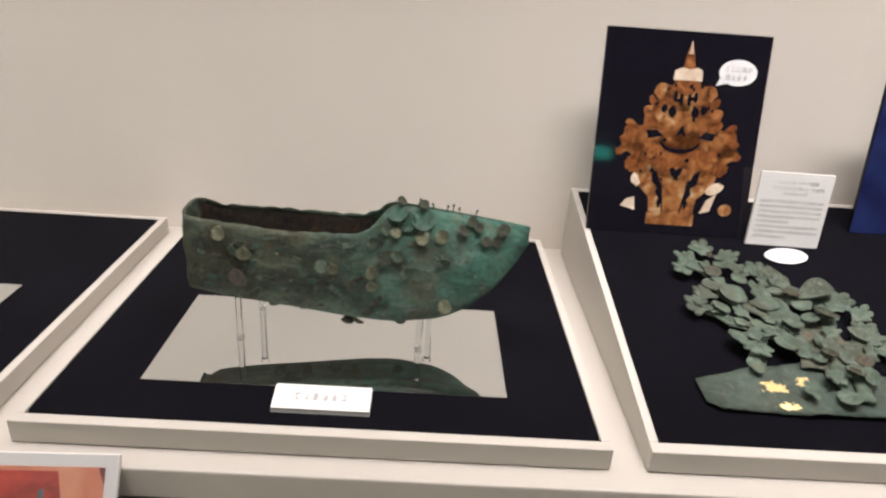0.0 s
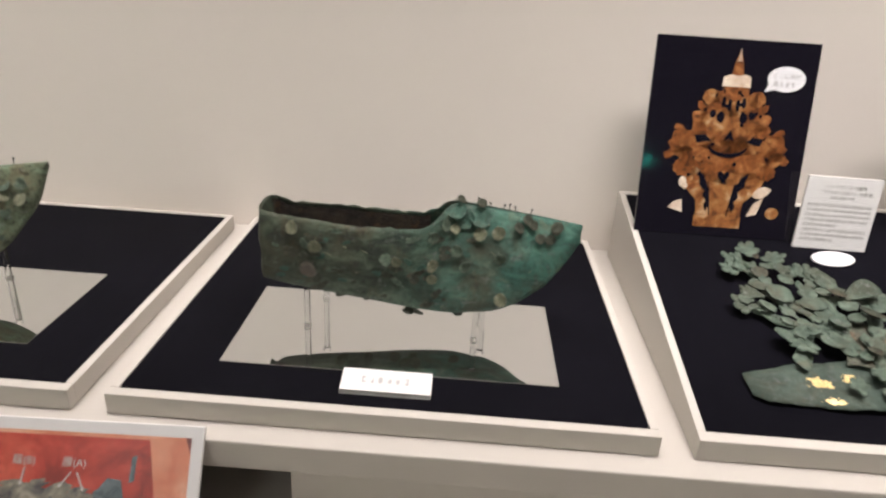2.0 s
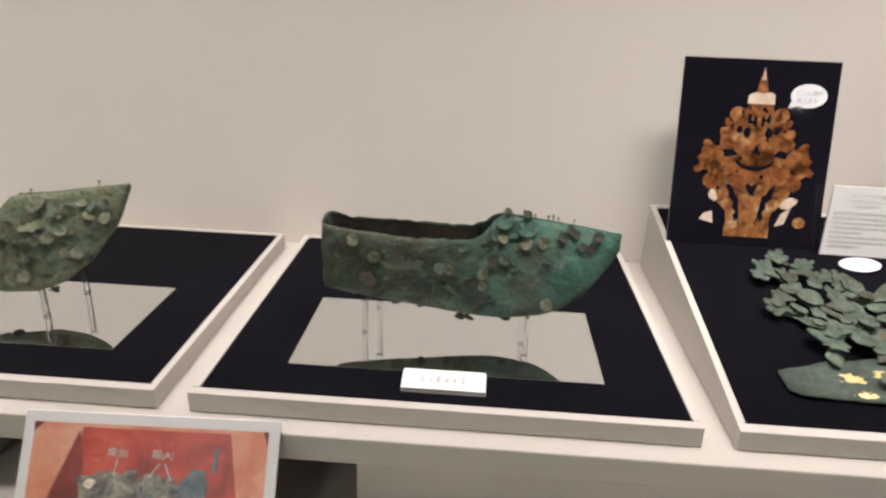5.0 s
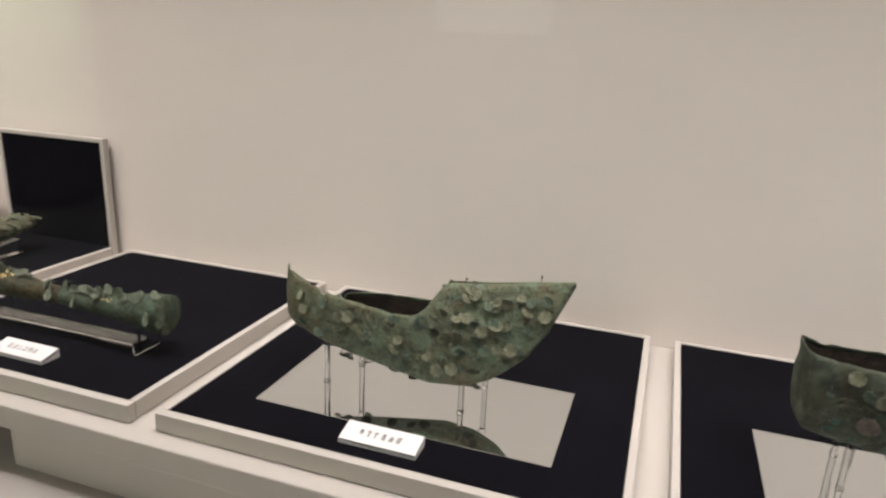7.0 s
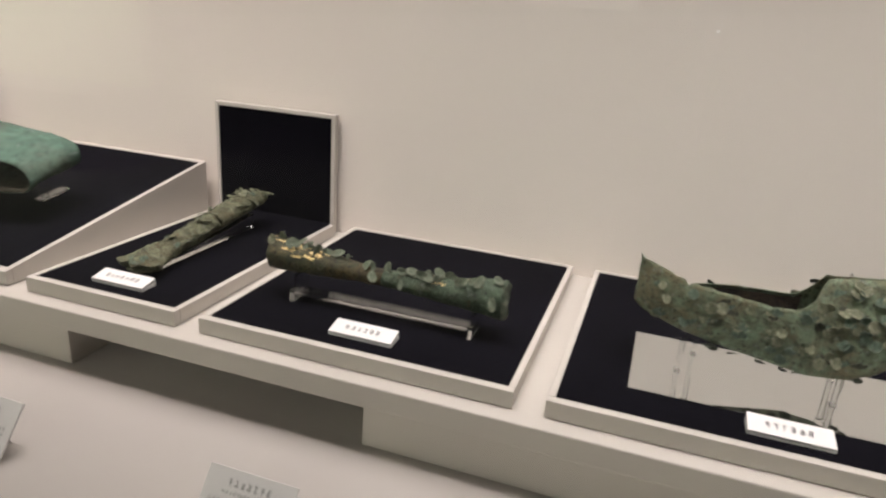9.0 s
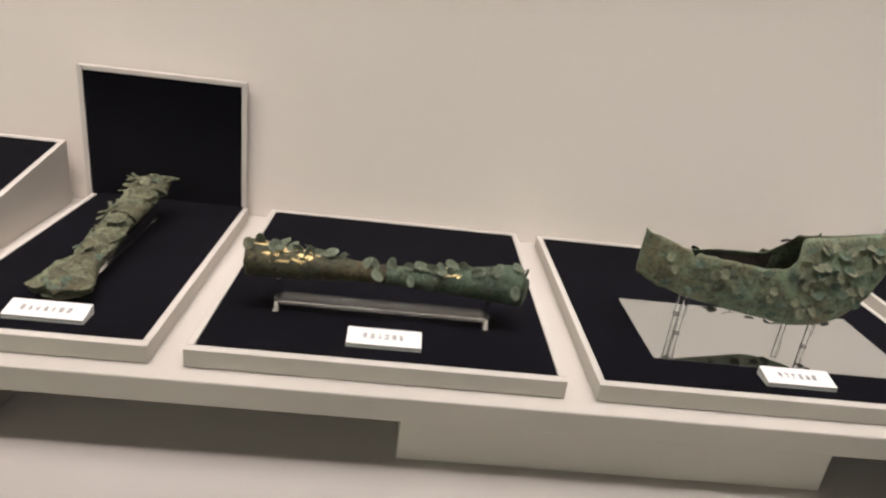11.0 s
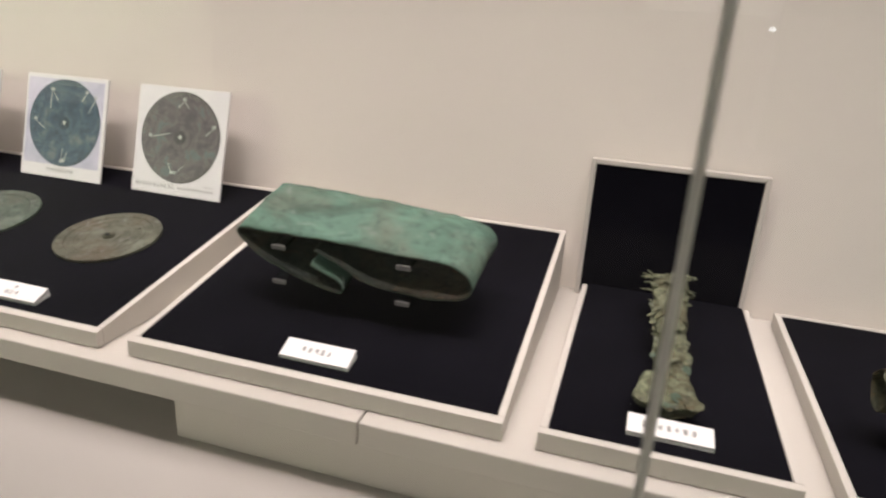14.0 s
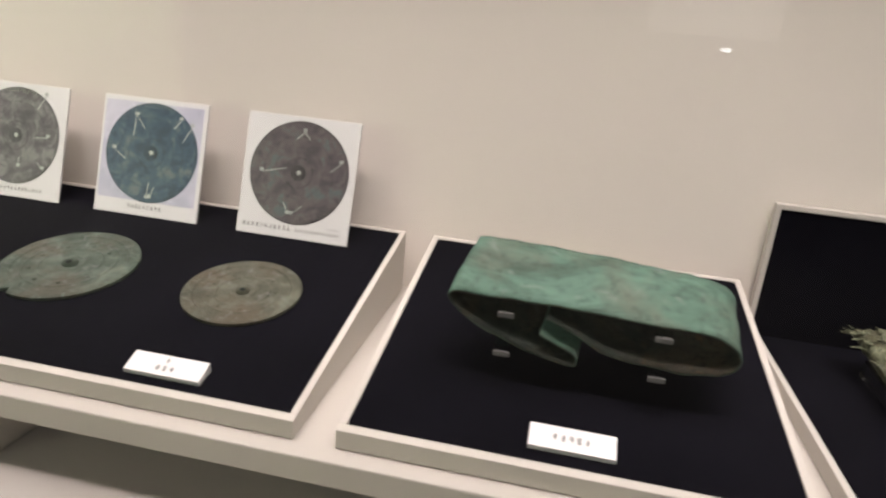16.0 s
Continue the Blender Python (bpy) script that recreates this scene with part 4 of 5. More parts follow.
for x in (-2.314, -2.116):
    st = thing("belt_stand", (x, 0.748, ramp_z(0.76)), "clear acrylic bracket holding the belt", "display stand", "brackets under the belt")
    for z, rise in ((0.953, 0.044), (1.008, 0.034)):
        bm = bmesh.new()
        prism(bm, [(0.626, z), (0.747, z + rise), (0.747, z + rise + 0.004), (0.626, z + 0.005)], x - 0.010, x + 0.010, lambda u, v, d: (d, u, v))
        part("arm", bm, ACRYLIC, st, world=True)
    for z in (0.9525, 1.0075):
        part("tip", boxed(x - 0.011, x + 0.011, 0.6215, 0.6255, z - 0.001, z + 0.0065, 0.0012), TIP_GREY, st, "opaque grey pad for the glint of the clear tip", world=True)
    part("upright", boxed(x - 0.010, x + 0.010, 0.7475, 0.7515, ramp_z(0.7475) + 0.003, 1.046, 0.0005), ACRYLIC, st, world=True)
    bm = bmesh.new()
    prism(bm, [(0.735, ramp_z(0.735) + 0.0002), (0.80, ramp_z(0.80) + 0.0002), (0.80, ramp_z(0.80) + 0.003), (0.735, ramp_z(0.735) + 0.003)], x - 0.012, x + 0.012, lambda u, v, d: (d, u, v))
    part("foot", bm, ACRYLIC, st, world=True)

# ---- bronze discs ----


def bronze_disc(cx, cy, r, mat, label, crack=False):
    """A round bronze mirror seen from its patterned back: rings, rim and a pierced knob."""
    ob = thing("bronze_disc", (cx, cy, ramp_z(cy)), label, "bronze mirror", "bronze mirrors")
    ob.rotation_euler = (math.atan(SLOPE), 0, 0)
    prof = ((0.0, 0.0045), (0.10, 0.0045), (0.17, 0.0042), (0.20, 0.0055), (0.24, 0.0042), (0.42, 0.0042), (0.45, 0.0058), (0.48, 0.0042), (0.63, 0.0044), (0.66, 0.0060), (0.69, 0.0044), (0.80, 0.0048), (0.83, 0.0075), (0.96, 0.0080), (1.0, 0.0065), (1.0, 0.0010))
    n, rows = 72, []
    for f, z in prof:
        row = []
        for i in range(n):
            a = 2 * math.pi * i / n
            k = 1.0
            if crack and f > 0.78 and abs((a - radians(250) + math.pi) % (2 * math.pi) - math.pi) < 0.035:
                k = 0.90
            rr = r * f * k * (1 + 0.004 * noise.noise(Vector((math.cos(a) * 3, math.sin(a) * 3, r))))
            row.append((rr * math.cos(a), rr * math.sin(a), z * 0.9 + 0.0004 * noise.noise(Vector((rr * math.cos(a) * 200, rr * math.sin(a) * 200, 0)))))
        rows.append(row)
    bm = sheet(bmesh.new(), rows, True)
    prismless = [e for e in bm.edges if e.is_boundary]
    bmesh.ops.contextual_create(bm, geom=prismless)
    part("plate", bm, mat, ob, smooth=False)
    bm = bmesh.new()
    bmesh.ops.create_uvsphere(bm, u_segments=20, v_segments=10, radius=1.0, matrix=Matrix.LocRotScale((0, 0, 0.005), None, (r * 0.12, r * 0.12, r * 0.085)))
    part("knob", bm, mat, ob, smooth=True)
    # no hole is cut: a flattened dark blob paints its shade on the knob
    bm = bmesh.new()
    bmesh.ops.create_uvsphere(bm, u_segments=12, v_segments=8, radius=1.0, matrix=Matrix.LocRotScale((r * 0.03, -r * 0.05, 0.005 + r * 0.066), None, (r * 0.06, r * 0.05, r * 0.02)))
    part("hole_shade", bm, INNER_SHADE, ob, "dark blob for the shade in the pierced hole", smooth=True)
    bm = bmesh.new()
    for i in range(9):
        a = 2 * math.pi * i / 9 + 0.2
        bmesh.ops.create_uvsphere(bm, u_segments=8, v_segments=5, radius=1.0, matrix=Matrix.LocRotScale((r * 0.56 * math.cos(a), r * 0.56 * math.sin(a), 0.004), None, (r * 0.035, r * 0.035, r * 0.02)))
    part("small_bosses", bm, mat, ob, smooth=True)


bronze_disc(-2.743, 0.747, 0.0940, DISC_A, "small round grey-green bronze mirror lying on velvet")
bronze_disc(-3.052, 0.744, 0.110, DISC_B, "large round green bronze mirror with a cracked rim", True)

# ---- name cards ----


def name_card(x0, x1, y, on, glyphs, tilt=0.0, ink=INK, two=False):
    w = x1 - x0
    ob = thing("name_card", ((x0 + x1) / 2, y, on), "small white name card on a white base", "label card", "name cards")
    ob.rotation_euler = (tilt, 0, 0)
    bm = bmesh.new()
    prism(bm, [(-0.0015, 0.0005), (0.030, 0.0005), (0.030, 0.0092), (-0.0015, 0.0027)], -w / 2, w / 2, lambda u, v, d: (d, u, v))
    part("base", bm, CARD, ob)
    bm = bmesh.new()
    prism(bm, [(-0.0005, 0.0028), (0.0295, 0.0093), (0.0295, 0.0103), (-0.0005, 0.0038)], -w / 2 + 0.0005, w / 2 - 0.0005, lambda u, v, d: (d, u, v))
    part("gap_strip", bm, BLACK_BASE, ob, "dark strip between card and base")
    bm = bmesh.new()
    prism(bm, [(-0.0015, 0.0039), (0.031, 0.0110), (0.0305, 0.0140), (-0.002, 0.0070)], -w / 2, w / 2, lambda u, v, d: (d, u, v))
    bmesh.ops.bevel(bm, geom=list(bm.edges), offset=0.0005, segments=1, affect="EDGES")
    part("face", bm, CARD, ob)
    put = lambda u, v, d: (u, v, 0.0075 + v * 0.215 + d)
    p = 0.0098
    if two:
        lettering(ob, [(-0.005, 0.0165, 0.0092, 1, 0.0105), (-0.014, 0.004, 0.0088, 3, 0.0100)], 0.0003, ink, put)
    else:
        lettering(ob, [(-glyphs * p / 2, 0.009, 0.0098, glyphs, p)], 0.0003, ink, put)
    return ob


name_card(-0.1315, -0.0295, 0.535, PAD, 6, ink=FAINT_INK)
name_card(-0.765, -0.665, 0.535, PAD, 6)
name_card(-1.346, -1.245, 0.543, PAD, 6, ink=SOFT_INK)
name_card(-1.786, -1.683, 0.539, PAD, 7, ink=SOFT_INK)
name_card(-2.263, -2.158, 0.534, ramp_z(0.534), 5, math.atan(SLOPE))
name_card(-2.801, -2.692, 0.530, ramp_z(0.530), 5, math.atan(SLOPE), two=True)

# ---- photo panels ----


def panel(name, where, lean, w, h, label, body, edge=CARD, thick=0.005, turn=0.0, category="photo panel", group=""):
    """A standing board; its local frame has u across, v up from the foot, front at y = 0."""
    ob = thing(name, where, label, category, group)
    ob.rotation_euler = (radians(-lean), 0, radians(turn))
    part("board", boxed(-w / 2, w / 2, 0.0, thick, 0.0, h, 0.0006), edge, ob)
    if body:
        art("print", [[(-w / 2 + 0.0006, 0.0006), (w / 2 - 0.0006, 0.0006), (w / 2 - 0.0006, h - 0.0006), (-w / 2 + 0.0006, h - 0.0006)]], body, ob, 0.0003)
    return ob


PRINT_BLACK = Mat("print_black", 0.05).set("Base Color", (0.008, 0.007, 0.012)).m
PRINT_GOLD = printed("print_gold", [(0.30, (0.10, 0.032, 0.010)), (0.46, (0.28, 0.105, 0.032)), (0.60, (0.38, 0.185, 0.065)), (0.76, (0.62, 0.44, 0.28))], 42.0)
PRINT_RUST = printed("print_rust", [(0.30, (0.07, 0.022, 0.008)), (0.52, (0.25, 0.082, 0.022)), (0.75, (0.42, 0.19, 0.07))], 50.0)
PRINT_PALE = printed("print_pale", [(0.3, (0.55, 0.40, 0.28)), (0.7, (0.82, 0.72, 0.60))], 30.0)
BUBBLE = painted("bubble_white", (0.80, 0.80, 0.82), 0.4, 0.02)

crown_photo = panel("crown_photo_panel", (0.3825, 0.909, ramp_z(0.909) + 0.0005), 12.4, 0.242, 0.296, "standing black photo panel of a golden crown ornament", PRINT_BLACK, PRINT_BLACK)


def mirrored(shapes):
    return shapes + [[(-u, v) for u, v in s][::-1] for s in shapes]


CU, CV = 0.004, 0.014


def at(shapes):
    return [[(CU + u, CV + v) for u, v in s] for s in shapes]


# the printed ornament, pieced together from lobes, petals and a finial
art("printed_stem", at([ellipse(0, 0.090, 0.060, 0.022, 40, 0, 0.1, 5.0), [(-0.036, 0.0), (0.036, 0.0), (0.036, 0.018), (-0.036, 0.018)], [(-0.012, 0.018), (0.012, 0.018), (0.020, 0.075), (-0.020, 0.075)]]
                       + mirrored([[(0.014, 0.018), (0.034, 0.019), (0.036, 0.040), (0.058, 0.062), (0.068, 0.090), (0.030, 0.095), (0.022, 0.06)]])), PRINT_GOLD, crown_photo, 0.0008)
art("printed_lobes", at([ellipse(0, 0.112, 0.082, 0.028, 40, 0, 0.22, 1.0), ellipse(0, 0.142, 0.060, 0.030, 40, 0, 0.25, 2.0), ellipse(0, 0.176, 0.043, 0.028, 36, 0, 0.28, 3.0)]
                        + mirrored([ellipse(0.068, 0.126, 0.019, 0.020, 24, 0, 0.35, 4.0), ellipse(0.041, 0.162, 0.018, 0.014, 24, 0.5, 0.35, 5.0), ellipse(0.074, 0.147, 0.010, 0.005, 18, 0.6, 0.35, 2.0), ellipse(0.046, 0.182, 0.009, 0.005, 18, 0.8, 0.35, 7.0), ellipse(0.086, 0.108, 0.009, 0.006, 18, -0.4, 0.35, 3.0), ellipse(0.064, 0.088, 0.016, 0.012, 20, 0, 0.3, 6.0)])), PRINT_RUST, crown_photo, 0.0011)
art("printed_lobes", at([ellipse(0, 0.160, 0.040, 0.022, 30, 0, 0.2, 7.0), ellipse(0, 0.190, 0.036, 0.018, 30, 0, 0.3, 8.0), ellipse(0.082, 0.027, 0.010, 0.009, 20)]
                        + mirrored([ellipse(0.034, 0.196, 0.012, 0.012, 20, 0, 0.2, 9.0), ellipse(0.046, 0.130, 0.018, 0.009, 20, -0.4, 0.2, 9.5)])), PRINT_GOLD, crown_photo, 0.0014)
art("printed_finial", at([[(-0.009, 0.228), (0.009, 0.228), (0.006, 0.249), (0.0, 0.267), (-0.006, 0.249)], ellipse(0, 0.204, 0.022, 0.013, 20, 0, 0.2, 3.3)]), PRINT_RUST, crown_photo, 0.0016)
art("printed_highlights", at([[(-0.021, 0.213), (0.021, 0.213), (0.020, 0.228), (0.012, 0.232), (0.002, 0.229), (-0.010, 0.231), (-0.020, 0.227)], [(-0.0035, 0.250), (0.0035, 0.250), (0.0, 0.269)]]
                             + [[(-0.078, 0.026), (-0.055, 0.020), (-0.058, 0.040), (-0.070, 0.036)], [(0.044, 0.020), (0.058, 0.024), (0.066, 0.050), (0.052, 0.040)], ellipse(0.062, 0.058, 0.014, 0.008, 16, 0.5, 0.2, 1.2), ellipse(-0.060, 0.066, 0.006, 0.009, 30, 0.4, 0.4, 2.2)]), PRINT_PALE, crown_photo, 0.0018)
random.seed(33)
for nm, mat, n, rr in (("printed_details", PRINT_GOLD, 26, 0.0052), ("printed_details", PRINT_RUST, 26, 0.0060), ("printed_details", PRINT_BLACK, 22, 0.0030)):
    bits = []
    for k in range(n):
        v = random.uniform(0.06, 0.215)
        half = float(np.interp(v, (0.06, 0.11, 0.15, 0.18, 0.215), (0.045, 0.076, 0.060, 0.040, 0.020)))
        bits.append(ellipse(random.uniform(-half, half), v, rr * random.uniform(0.5, 1.3), rr * random.uniform(0.4, 1.0), 12, random.uniform(0, 3), 0.5, k * 1.3))
    art(nm, at(bits), mat, crown_photo, {PRINT_GOLD: 0.00165, PRINT_RUST: 0.0015, PRINT_BLACK: 0.0019}[mat])
smile = [(0.031 * math.cos(radians(a)), 0.128 - 0.020 * math.sin(radians(a))) for a in range(15, 170, 10)] + [(0.029 * math.cos(radians(a)), 0.128 - 0.014 * math.sin(radians(a))) for a in range(165, 10, -10)]
heart = [(0, 0.068), (0.008, 0.078), (0.009, 0.085), (0.004, 0.087), (0, 0.083), (-0.004, 0.087), (-0.009, 0.085), (-0.008, 0.078)]
art("printed_openings", at([smile, heart, [(-0.008, 0.132), (0.0, 0.137), (0.008, 0.132), (0.001, 0.150)]]
                           + mirrored([[(0.026, 0.132), (0.048, 0.128), (0.052, 0.139), (0.036, 0.141)], ellipse(0.017, 0.168, 0.006, 0.008, 14), ellipse(0.029, 0.172, 0.005, 0.006, 14), ellipse(0.006, 0.186, 0.003, 0.009, 12), ellipse(0.015, 0.190, 0.003, 0.008, 12),
                                       [(0.020, 0.024), (0.024, 0.034), (0.021, 0.040), (0.027, 0.048), (0.025, 0.056), (0.034, 0.064), (0.038, 0.086), (0.028, 0.078), (0.018, 0.055), (0.015, 0.036)]])), PRINT_BLACK, crown_photo, 0.0021)
art("speech_bubble", [ellipse(0.0765, 0.2425, 0.028, 0.0185, 32), [(0.052, 0.2365), (0.062, 0.2265), (0.0465, 0.2225)]], BUBBLE, crown_photo, 0.0010, "white printed speech bubble")
words(crown_photo, "ここに鳥が", 0.0084, 0.0555, 0.2440, 0.00125, SOFT_INK)
words(crown_photo, "見えます", 0.0084, 0.0575, 0.2320, 0.00125, SOFT_INK)

side_photo = panel("blue_photo_panel", (0.805, 0.945, ramp_z(0.945) + 0.0005), 6.0, 0.235, 0.245, "standing dark blue photo panel", None, PRINT_BLACK)
art("print", [[(-0.116, 0.0006), (0.116, 0.0006), (0.116, 0.244), (-0.116, 0.244)]], printed("print_blue", [(0.3, (0.006, 0.008, 0.05)), (0.7, (0.02, 0.035, 0.14))], 6.0), side_photo, 0.0003, "blue printed ground")

note = panel("text_panel", (0.5565, 0.893, ramp_z(0.893) + 0.0005), 4.0, 0.109, 0.113, "small white text panel standing on velvet", CARD, EDGE, 0.004, -2.0)
words(note, "ティリヤ・テペ遺跡", 0.0066, -0.027, 0.0960, 0.0006, SOFT_INK)
words(note, "「アフガニスタン」の金冠", 0.0066, -0.036, 0.0870, 0.0006, SOFT_INK)
lettering(note, [(-0.016, 0.0795, 0.0040, 8, 0.0044)] + [(-0.047, 0.0670 - 0.0078 * k, 0.0046, 23 if k not in (4, 7) else 12, 0.0041) for k in range(8)], 0.0006, SOFT_INK)

balloon = thing("speech_balloon_sign", (0.545, 0.845, ramp_z(0.845)), "small white speech balloon cut-out standing by the crown", "sign")
balloon.rotation_euler = (radians(-40), 0, 0)
bm = bmesh.new()
prism(bm, ellipse(0.0, 0.0135, 0.032, 0.0115, 32), -0.0015, 0.0015, upright)
part("balloon", bm, BUBBLE, balloon)
lettering(balloon, [(-0.014, 0.010, 0.005, 4, 0.007)], 0.0018, FAINT_INK)


PHOTO_PAPER = painted("photo_paper", (0.66, 0.655, 0.65), 0.35, 0.03)


def disc_photo(x, ground, stops, label, marks, two=None):
    ob = panel("mirror_photo_panel", (x, 0.940, ramp_z(0.940) + 0.0005), 15.0, 0.219, 0.226, label, PHOTO_PAPER, PHOTO_PAPER, 0.004, 0.0, group="mirror photo panels")
    if ground:
        art("printed_ground", [[(-0.104, 0.028), (0.101, 0.028), (0.101, 0.217), (-0.104, 0.217)]], ground, ob, 0.0006)
    mean = [sum(c[i] for _, c in stops[:3]) / 3 for i in range(3)]
    calm = [(at_, tuple(0.75 * c[i] + 0.25 * mean[i] for i in range(3))) for at_, c in stops]
    m = printed("print_" + label.split()[2] + "_disc", calm, 30.0)
    dark = printed("print_ring_" + label.split()[2], [(0.3, tuple(v * 0.45 for v in stops[0][1])), (0.7, tuple(v * 0.8 for v in stops[1][1]))], 40.0)
    art("printed_disc", [ellipse(0.0015, 0.122, 0.0960, 0.0960, 64)], m, ob, 0.0009)
    ring = []
    for r0, r1 in ((0.0935, 0.0955), (0.0668, 0.0678), (0.0470, 0.0478), (0.027, 0.029)):
        for k in range(32):
            a, b = 2 * math.pi * k / 32, 2 * math.pi * (k + 0.92) / 32
            ring.append([(r0 * math.cos(a), 0.122 + r0 * math.sin(a)), (r1 * math.cos(a), 0.122 + r1 * math.sin(a)), (r1 * math.cos(b), 0.122 + r1 * math.sin(b)), (r0 * math.cos(b), 0.122 + r0 * math.sin(b))])
    art("printed_rings", ring, dark, ob, 0.0011)
    art("printed_knob", [ellipse(0.0, 0.122, 0.015, 0.015, 20)], dark, ob, 0.0012)
    lines = [ellipse(0.001, 0.123, 0.0045, 0.0045, 14)]
    for u0, v0, u1, v1 in marks:
        d = Vector((u1 - u0, v1 - v0)).normalized()
        n = Vector((-d.y, d.x)) * 0.0008
        lines.append([(u0 + n.x, v0 + n.y), (u1 + n.x, v1 + n.y), (u1 - n.x, v1 - n.y), (u0 - n.x, v0 - n.y)])
        lines.append([(u0 - 0.004, v0 + 0.001), (u0 + 0.004, v0 + 0.001), (u0 + 0.004, v0 + 0.007), (u0 - 0.004, v0 + 0.007)])
    art("printed_pointers", lines, printed("print_pointer_" + label.split()[2], [(0.3, (0.28, 0.30, 0.29)), (0.7, (0.48, 0.49, 0.46))], 30.0), ob, 0.0014, "pale printed pointer lines")
    lettering(ob, two or [(-0.038, 0.0125, 0.0080, 9, 0.0082)], 0.0007, INK)
    return ob


disc_photo(-2.747, None, [(0.36, (0.062, 0.053, 0.062)), (0.48, (0.105, 0.090, 0.096)), (0.58, (0.140, 0.122, 0.118)), (0.66, (0.10, 0.14, 0.145))], "white photo greybrown panel of a bronze mirror with pointer lines",
           ((0.004, 0.198, -0.010, 0.184), (0.004, 0.198, 0.016, 0.184), (-0.072, 0.117, -0.024, 0.129), (0.080, 0.148, 0.062, 0.132), (-0.012, 0.044, -0.022, 0.066), (-0.006, 0.044, 0.014, 0.062)),
           [(-0.098, 0.0135, 0.008, 11, 0.0088), (0.006, 0.0135, 0.0058, 14, 0.0063), (0.066, 0.0245, 0.0028, 8, 0.0036)])
disc_photo(-3.048, printed("print_lilac", [(0.3, (0.40, 0.40, 0.50)), (0.7, (0.58, 0.57, 0.66))], 8.0), [(0.36, (0.018, 0.034, 0.062)), (0.48, (0.036, 0.072, 0.118)), (0.60, (0.062, 0.108, 0.132)), (0.70, (0.14, 0.16, 0.165))], "white photo blue panel of a bronze mirror on a lilac ground",
           ((-0.038, 0.190, -0.040, 0.152), (-0.036, 0.190, -0.018, 0.168), (0.056, 0.190, 0.044, 0.174), (0.080, 0.180, 0.064, 0.150), (-0.078, 0.122, -0.052, 0.106), (0.0, 0.034, 0.002, 0.066), (0.006, 0.036, 0.014, 0.058)))
disc_photo(-3.345, None, [(0.36, (0.05, 0.045, 0.05)), (0.5, (0.11, 0.10, 0.11)), (0.64, (0.21, 0.20, 0.20))], "white photo mauve panel of a bronze mirror with pointer lines",
           ((0.060, 0.205, 0.044, 0.178), (0.072, 0.124, 0.044, 0.122), (0.066, 0.060, 0.054, 0.074), (0.012, 0.060, 0.012, 0.080)), [(-0.04, 0.0135, 0.0065, 14, 0.0080)])

# ---- photo of the opened tomb, leaning on the bench ----
tomb = panel("tomb_photo_panel", (-0.404, 0.391, 0.7362), 31.5, 0.292, 0.150, "photo panel of a red stone coffin leaning on the bench", PRINT_BORDER, CARD, 0.005, 2.0)
tomb.rotation_euler = (radians(-31.5), 0, radians(2.0))
RED = printed("print_red", [(0.3, (0.22, 0.022, 0.016)), (0.52, (0.42, 0.040, 0.026)), (0.75, (0.56, 0.10, 0.06))], 16.0)
RED_DARK = printed("print_red_dark", [(0.3, (0.11, 0.015, 0.013)), (0.7, (0.27, 0.04, 0.03))], 14.0)
PEACH = printed("print_peach", [(0.3, (0.50, 0.15, 0.08)), (0.55, (0.60, 0.26, 0.16)), (0.8, (0.62, 0.40, 0.30))], 12.0)
RUBBLE = printed("print_rubble", [(0.30, (0.04, 0.04, 0.045)), (0.45, (0.14, 0.13, 0.12)), (0.58, (0.24, 0.22, 0.17)), (0.75, (0.40, 0.38, 0.32))], 48.0)
SLATE = printed("print_slate", [(0.3, (0.04, 0.06, 0.07)), (0.6, (0.13, 0.17, 0.19)), (0.8, (0.26, 0.31, 0.33))], 60.0)
art("printed_ground", [[(-0.134, 0.004), (0.134, 0.004), (0.134, 0.138), (-0.134, 0.138)]], PEACH, tomb, 0.0006)
art("printed_coffin", [[(-0.090, 0.004), (0.112, 0.004), (0.104, 0.060), (0.091, 0.134), (-0.078, 0.134)]], RED, tomb, 0.0009)
art("printed_coffin_side", [[(-0.128, 0.004), (-0.074, 0.004), (-0.073, 0.095), (-0.081, 0.131)], [(-0.134, 0.128), (-0.134, 0.138), (-0.122, 0.138)], [(0.128, 0.138), (0.134, 0.138), (0.134, 0.122)]], RED_DARK, tomb, 0.0012)
art("printed_rubble", [[(-0.074, 0.004), (0.066, 0.004), (0.062, 0.060), (0.040, 0.074), (0.010, 0.078), (-0.030, 0.083), (-0.060, 0.080), (-0.073, 0.070)]], RUBBLE, tomb, 0.0014)
art("printed_rubble_edge", [ellipse(u, v, a, b, 18, 0.2, 0.7, u * 90) for u, v, a, b in ((-0.066, 0.073, 0.012, 0.010), (-0.046, 0.081, 0.014, 0.007), (-0.022, 0.083, 0.013, 0.006), (0.002, 0.079, 0.014, 0.007), (0.022, 0.077, 0.012, 0.006), (0.040, 0.072, 0.012, 0.009), (0.060, 0.050, 0.010, 0.012))], RUBBLE, tomb, 0.00145)
art("printed_stone", [[(0.030, 0.030), (0.064, 0.036), (0.070, 0.075), (0.066, 0.092), (0.052, 0.094), (0.040, 0.078)], [(0.074, 0.090), (0.079, 0.092), (0.080, 0.118), (0.075, 0.116)]], SLATE, tomb, 0.0017)
MARK = painted("print_mark_white", (0.50, 0.47, 0.45), 0.5, 0.05)
random.seed(9)
